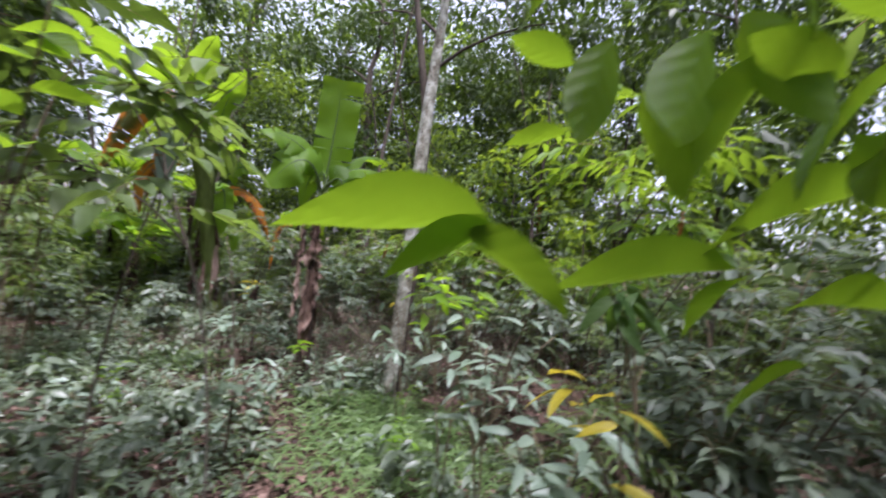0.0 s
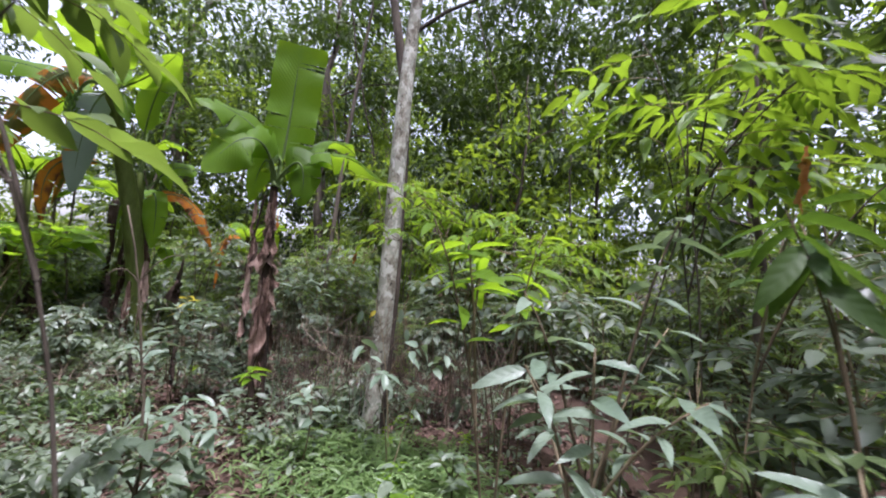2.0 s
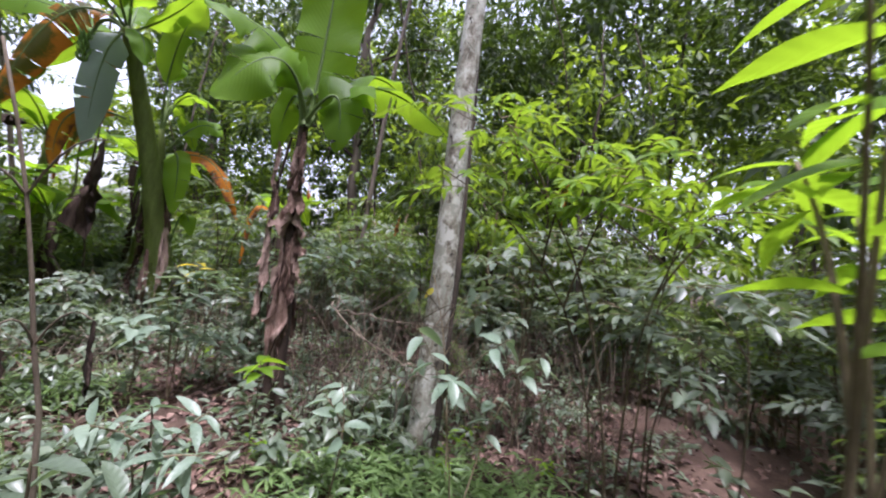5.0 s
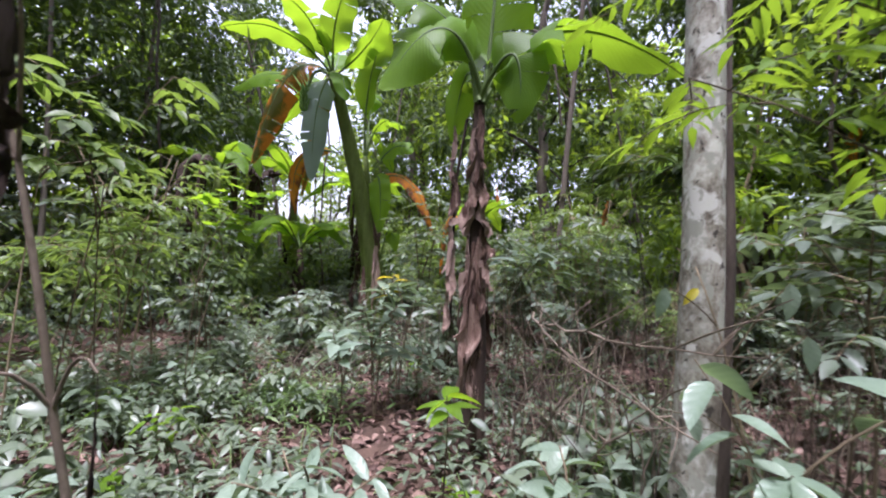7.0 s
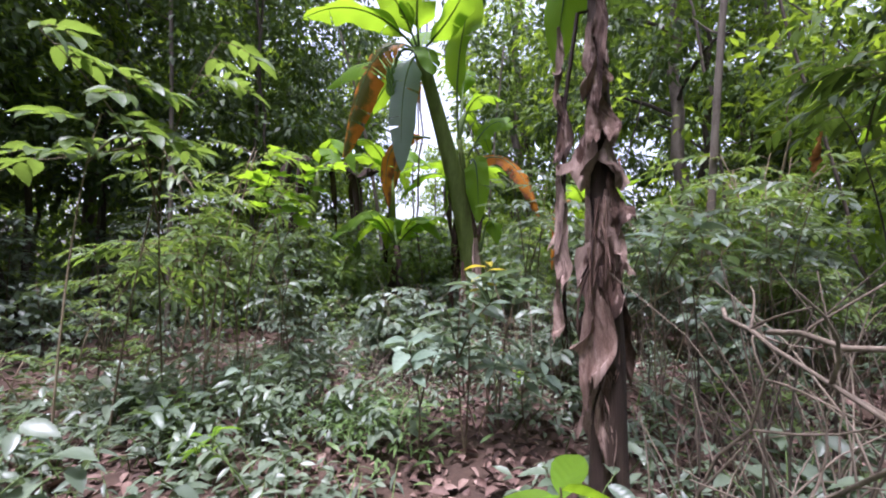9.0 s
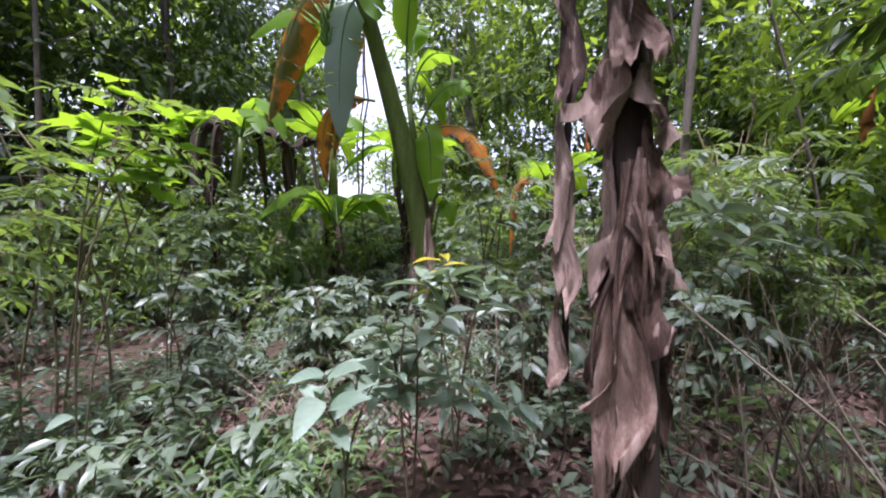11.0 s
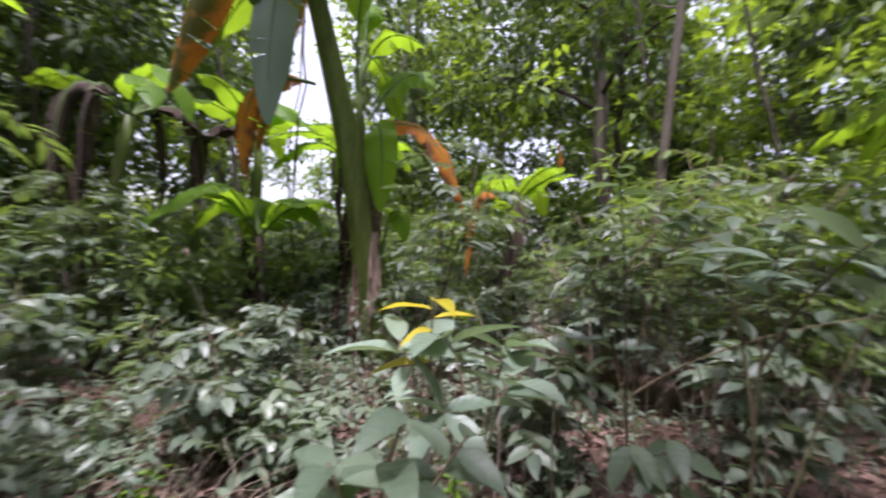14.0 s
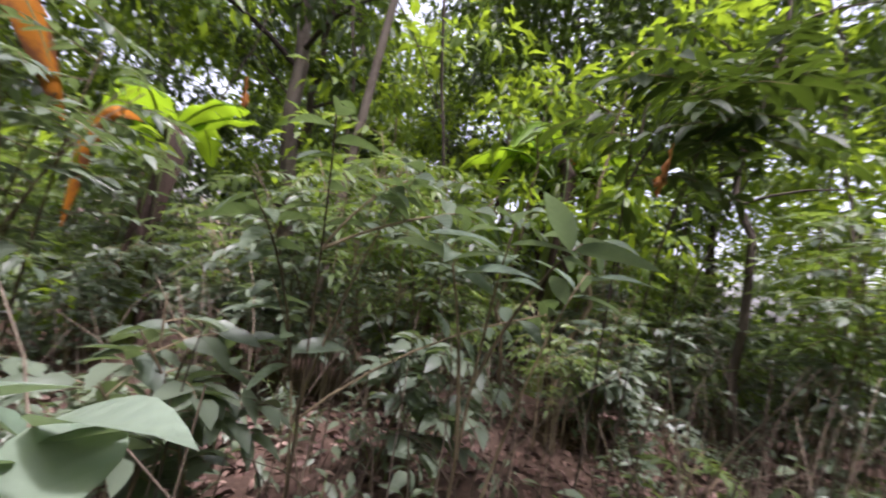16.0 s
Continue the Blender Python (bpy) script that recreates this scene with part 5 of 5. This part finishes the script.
# ---- twigs and dead wood ----
def dead_branches():
    r = np.random.default_rng(31)
    rows = [((-0.75, 3.5, 0.98), (-0.5, 2.95, 0.9), (0.1, 2.55, 0.72)), ((-0.6, 3.3, 0.95), (-0.3, 2.8, 1.0), (0.25, 2.62, 1.02)),
            ((-0.7, 3.4, 0.1), (-0.5, 3.1, 0.6), (-0.25, 2.7, 1.05)), ((-0.45, 3.3, 0.05), (-0.2, 3.1, 0.5), (0.05, 2.75, 0.85)), ((-0.9, 3.5, 0.0), (-0.75, 3.35, 0.5), (-0.4, 3.2, 1.15))]
    for p0, pm, p2 in rows:
        o = np.array(p0)
        t = thing("dead_branch", *p0, "thin bare grey-brown fallen branch in the undergrowth", "branch", "bare branches beside the banana")
        pts = bend((0, 0, 0), np.array(pm) - o, np.array(p2) - o, 9) + 0.012 * r.standard_normal((9, 3))
        part("stem", poly_mesh("stem", *tube(pts, np.linspace(0.008, 0.003, 9), 7, 0.05, r)), M_DRY, t)
        for k in range(7):
            i = int(r.integers(2, 8))
            e = pts[i] + r.standard_normal(3) * 0.14 + (0.1, -0.05, 0.08)
            part("side_twig", poly_mesh("side_twig", *tube(bend(pts[i], (pts[i] + e) / 2 + 0.03 * r.standard_normal(3), e, 5), np.linspace(0.005, 0.002, 5), 5)), M_DRY, t)


dead_branches()


def dry_stems():
    r = np.random.default_rng(32)
    pieces = []
    for k in range(560):
        x, y = (r.uniform(-0.95, 1.8), r.uniform(3.2, 5.0)) if k < 280 else (r.uniform(-4.2, 3), r.uniform(4.5, 8))
        if k > 535:
            x, y = r.normal(-0.55, 0.25), r.normal(3.5, 0.2)
        h = r.uniform(0.4, 1.3)
        if k < 90:
            x, y, h = r.normal(-3.4, 0.35), r.normal(4.3, 0.25), r.uniform(0.15, 0.5)
        z = float(ground_z(x, y))
        e = np.array([x + 0.25 * r.standard_normal(), y + 0.2 * r.standard_normal(), z + h])
        pieces.append(tube(bend((x, y, z - 0.02), np.array((x, y, z + h * 0.5)) + 0.06 * r.standard_normal(3), e, 6), np.linspace(0.006, 0.002, 6), 4, cap=False))
    tagged(part("dry_stems", twig_mesh("dry_stems", pieces), M_DRY), "thicket of thin dry brown stems", "dry stems", kind="stuff")


dry_stems()


def withered_sapling(x, y):
    """Thin bare stem with curled dead leaves hanging from its twigs."""
    r = np.random.default_rng(77)
    z = float(ground_z(x, y))
    t = thing("withered_sapling", x, y, z, "thin bare sapling with curled dark dead leaves hanging", "dead plant")
    main = bend((0, 0, -0.02), (0.02, 0.03, 0.9), (-0.12, -0.1, 1.95), 12) + 0.008 * r.standard_normal((12, 3))
    part("stem", poly_mesh("stem", *tube(main, np.linspace(0.011, 0.004, 12), 7)), M_DRY, t)
    for tip, ln, w in [((0.2, -0.12, 1.72), 0.2, 0.06), ((0.14, 0.0, 1.25), 0.17, 0.055), ((0.0, -0.12, 1.22), 0.12, 0.04), ((-0.1, -0.2, 1.6), 0.13, 0.05)]:
        k = main[int(np.argmin(abs(main[:, 2] - (tip[2] - 0.12))))]
        tip = np.array(tip)
        part("twig", poly_mesh("twig", *tube(bend(k, (k + tip) / 2 + (0, 0, 0.05), tip, 6), np.linspace(0.004, 0.002, 6), 5)), M_DRY, t)
        v, f = dead_flap(r, 0, ln, w, r.uniform(0, 6), 0.008, 0.012, 2.0, 10, 10)
        v += tip
        part("dead_leaf", poly_mesh("dead_leaf", v, f), M_DEAD_STEM, t, "curled dark dead leaf")


withered_sapling(-1.03, 1.2)


def lianas():
    r = np.random.default_rng(81)
    for k in range(16):
        ang, d = r.uniform(0.5, 2.9), r.uniform(5.5, 11)
        x, y = -1.5 + math.cos(ang) * d, 3.0 + math.sin(ang) * d
        z = float(ground_z(x, y))
        t = thing("liana", x, y, z, "thin dark woody vine hanging from the canopy", "vine", "hanging vines")
        e = np.array([r.normal(0, 1.2), r.normal(0, 0.8), r.uniform(6, 9)])
        pts = bend((0, 0, -0.05), (e[0] * 0.2 + r.normal(0, 0.4), e[1] * 0.3, 3.0), e, 18) + 0.03 * r.standard_normal((18, 3))
        part("stem", poly_mesh("stem", *tube(pts, r.uniform(0.01, 0.028), 6, 0.08, r)), M_BARK, t)


lianas()


def climbing_twig():
    """Forked twig leaning on the pale tree, with a yellow leaf and hanging pale leaves."""
    r = np.random.default_rng(83)
    x, y = 0.3, 2.7
    t = plant_at(x, y, "climbing_twig", "thin forked twig against the pale trunk with one yellow leaf", "twig")
    o = np.array(t.matrix_basis.translation)
    main = bend((0.3, 2.7, o[2]), (0.2, 2.72, 0.75), (0.05, 2.84, 1.34), 10) - o
    part("stem", poly_mesh("stem", *tube(main, np.linspace(0.007, 0.003, 10), 6, 0.06, r)), M_TWIG, t)
    for k, e in [(5, (0.36, 2.66, 1.12)), (6, (0.3, 2.62, 1.3)), (4, (0.02, 2.68, 0.8)), (7, (-0.06, 2.74, 1.25))]:
        e = np.array(e) - o
        part("side_twig", poly_mesh("side_twig", *tube(bend(main[k], (main[k] + e) / 2 + (0, 0, 0.02), e, 6), np.linspace(0.004, 0.002, 6), 5)), M_TWIG, t)
        part("leaf", leaf_data("ovate", G_MINT), None, t).matrix_basis = frame_of(e, (0.2 * r.standard_normal(), -0.3, -1.0), (0.2, -1, 0.3), 0.13)
    part("leaf", leaf_data("ovate", G_YELLOW), None, t, "yellow leaf").matrix_basis = frame_of(np.array((0.06, 2.82, 1.25)) - o, (-0.5, -0.4, -0.6), (0.1, -0.9, 0.5), 0.09)


climbing_twig()


def slim_trees():
    """Bare slender trunks that stand between the path and the far foliage."""
    r = np.random.default_rng(82)
    spots = [(-1.55, 8.9), (-8.3, 3.7), (-10.4, 3.0), (-9.2, 5.4), (5.6, 9.2), (-11.5, 6.5), (-8.0, 8.2)]
    for k, (x, y) in enumerate(spots):
        z = float(ground_z(x, y))
        t = thing("slender_tree", x, y, z, "slender bare-trunked tree with dull mottled bark", "tree", "slender trunks")
        h, rad = r.uniform(7, 10), r.uniform(0.03, 0.06)
        e = np.array([r.normal(0, 0.7), r.normal(0, 0.5), h])
        pts = bend((0, 0, -0.1), e * 0.5 + (r.normal(0, 0.2), 0, 0), e, 12)
        part("trunk", poly_mesh("trunk", *tube(pts, np.linspace(rad * 1.15, rad * 0.5, 12), 10, 0.05, r)), M_BARK, t)
        fol = Foliage()
        for c in range(14):
            o = pts[-1] + r.standard_normal(3) * (0.9, 0.9, 0.7)
            for q in range(40):
                d = unit(r.standard_normal(3))
                fol.put(o + d * r.uniform(0.1, 0.55), d + np.array([0, 0, -0.5]), np.array([0, 0, 1]) + 0.6 * r.standard_normal(3), r.uniform(0.12, 0.22))
        part("crown", fol.mesh("crown", LOW), G_CANOPY_SHADED, t)
        for b in range(3):
            p = pts[5 + 2 * b]
            a = r.uniform(0, 6.28)
            part("branch", poly_mesh("branch", *tube(bend(p, p + (0.4 * math.cos(a), 0.4 * math.sin(a), 0.25), p + (math.cos(a), math.sin(a), 0.8), 6), np.linspace(rad * 0.35, rad * 0.1, 6), 6)), M_BARK, t)


slim_trees()


def withered_leaf(x, y, z, length, width, seed, label):
    """A single dry orange leaf caught in the twigs."""
    r = np.random.default_rng(seed)
    v, f = dead_flap(r, 0, length, width, r.uniform(0, 6), 0.01, 0.03, 2.0, 10, 10)
    ob = part("withered_leaf", poly_mesh("withered_leaf", v, f), M_RUST)
    ob.matrix_basis = pose(x, y, z)
    tagged(ob, label, "leaf")


withered_leaf(2.14, 0.62, 2.4, 0.28, 0.12, 91, "dry orange leaf caught among the sapling twigs")
withered_leaf(-2.65, 8.4, 2.7, 0.28, 0.12, 93, "dry rust-coloured leaf hanging in the branches")
withered_leaf(-0.42, 5.2, 1.95, 0.2, 0.08, 92, "dry rust-coloured leaf caught in the shrub")


# ---- foliage masses behind ----
def foliage_belt(name, label, seed, clumps, per, near, far, low, high, size, mat, arc=(-0.5, math.pi + 0.5), radius=(0.4, 0.9), power=1.0):
    r = np.random.default_rng(seed)
    ang = r.uniform(*arc, clumps)
    d = r.uniform(near, far, clumps)
    c = np.stack([np.cos(ang) * d - 1.5, np.sin(ang) * d + 2.5, low + (high - low) * r.random(clumps) ** power], 1)
    # the break in the trees behind the tall banana
    gap = (abs(np.arctan2(c[:, 1] - 1.8, c[:, 0] + 0.6) - 2.36) < 0.1) & (c[:, 2] > 2.5)
    c[gap, 2] = 0.5
    # the sunny clearing behind the bananas
    sunny = (np.hypot(c[:, 0] + 6.3, c[:, 1] - 8.6) < 2.8) & (c[:, 2] > 2.8)
    c[sunny, 2] = 0.3 + 0.25 * (c[sunny, 2] % 3)
    # the lighter edge of the wood to the east
    east = np.arctan2(c[:, 1] - 3.8, c[:, 0] + 1.8)
    thin = (east > 0.25) & (east < 1.0) & (c[:, 2] > 1.0) & (c[:, 2] < 6.5) & (d > 7) & (r.random(clumps) < 0.4)
    c[thin, 2] = c[thin, 2] * 0.2
    c[:, 2] += ground_z(c[:, 0], c[:, 1])
    c = np.repeat(c, per, 0)
    n = len(c)
    u = unit(r.standard_normal((n, 3)))
    p = c + u * (np.repeat(r.uniform(*radius, clumps), per) * r.random(n) ** 0.6)[:, None] * (1, 1, 0.6)
    a = u + (0, 0, -0.4) + 0.4 * r.standard_normal((n, 3))
    nn = np.array([0, 0, 1.0]) + 0.5 * r.standard_normal((n, 3))
    v, f, uv = scatter(LOW, p, a, nn, r.uniform(*size, n))
    tagged(part(name, tri_mesh(name, v, f), mat), label, "foliage", kind="stuff")


foliage_belt("undergrowth", "dense green undergrowth farther into the forest", 41, 950, 42, 8.5, 19, 0.1, 2.4, (0.12, 0.26), G_SHRUB2, power=1.4)
foliage_belt("undergrowth", "dark leafy undergrowth under the trees", 42, 750, 42, 7.5, 16, 0.1, 1.8, (0.1, 0.2), G_SHRUB, power=1.2)
foliage_belt("undergrowth", "knee-high green undergrowth", 48, 560, 32, 5.2, 10, 0.05, 0.75, (0.08, 0.16), G_SHRUB, power=1.2, radius=(0.25, 0.55))
# shaded and sunlit storeys are told apart by leaf colour, not only by lighting
foliage_belt("hanging_foliage", "leaves of the middle forest storey tinted dark for shade", 43, 700, 120, 10, 20, 2.4, 13, (0.2, 0.36), G_CANOPY_SHADED, radius=(0.6, 1.5))
foliage_belt("hanging_foliage", "light green leaves of the middle forest storey", 44, 420, 50, 9, 22, 2, 8, (0.18, 0.32), G_CANOPY_SUNLIT)
foliage_belt("hanging_foliage", "leaves of trees beside the bananas tinted dark for shade", 49, 260, 90, 7.0, 11, 2.3, 8, (0.13, 0.24), G_CANOPY_SHADED, (2.62, 3.5), (0.5, 1.1))
foliage_belt("hanging_foliage", "dark leafy branches reaching in among the nearer trees", 51, 90, 100, 7.0, 10.5, 4.6, 9.5, (0.16, 0.28), G_CANOPY_SHADED, (0.5, 1.35), (0.5, 1.1))
foliage_belt("hanging_foliage", "leaves of nearer branches tinted yellow-green as if sunlit", 52, 60, 26, 6.0, 9.0, 1.6, 4.5, (0.16, 0.28), G_CANOPY_SUNLIT, (0.35, 2.0), (0.3, 0.7))
# belt added in the lighter leaf colour so the undergrowth here looks lit
foliage_belt("undergrowth", "young leaves between the bananas tinted light as if sunlit", 53, 170, 34, 5.6, 9.5, 0.2, 1.7, (0.09, 0.19), G_SHRUB2, (2.0, 3.0), (0.3, 0.6))
foliage_belt("far_woods", "hazy green foliage of the distant forest edge", 45, 560, 80, 21, 36, 0, 16, (0.55, 0.95), G_CANOPY_SUNLIT, radius=(1.0, 2.4))
foliage_belt("woods_behind", "foliage of the forest behind the path", 46, 350, 40, 6, 16, 0, 7, (0.25, 0.5), G_CANOPY_SHADED, (math.pi + 0.4, 2 * math.pi - 0.4), (0.6, 1.4))
foliage_belt("forest_canopy", "leaves of the forest canopy overhead tinted dark for shade", 47, 380, 60, 6.5, 18, 9, 14, (0.25, 0.42), G_CANOPY_SHADED, (0, 2 * math.pi), (0.6, 1.5))


def ground_cover():
    """Small plants too many to count between the larger ones."""
    r = np.random.default_rng(50)
    c = []
    while len(c) < 500:
        x, y = r.uniform(-6, 2.5), r.uniform(-1.2, 7.5)
        if off_path(x, y) < 0.3 or (-0.4 < x < 1.0 and 1.7 < y < 2.9) or not thin_out(x, y, 0.25):
            continue
        if x > -0.5 and r.random() < 0.5:
            continue
        c.append((x, y, float(ground_z(x, y))))
    c = np.repeat(np.array(c), 22, 0)
    n = len(c)
    ang = r.uniform(0, 2 * np.pi, n)
    d = 0.22 * r.random(n) ** 0.6
    p = c + np.stack([np.cos(ang) * d, np.sin(ang) * d, 0.06 + 0.28 * r.random(n) * (1 - d / 0.3)], 1)
    a = np.stack([np.cos(ang), np.sin(ang), -0.1 + 0.35 * r.standard_normal(n)], 1)
    nn = np.array([0, 0, 1.0]) + 0.35 * r.standard_normal((n, 3))
    v, f, uv = scatter(MID, p, a, nn, r.uniform(0.05, 0.13, n))
    tagged(part("ground_cover", tri_mesh("ground_cover", v, f), G_PALE), "low tangle of small grey-green ground plants", "ground cover", kind="stuff")


ground_cover()
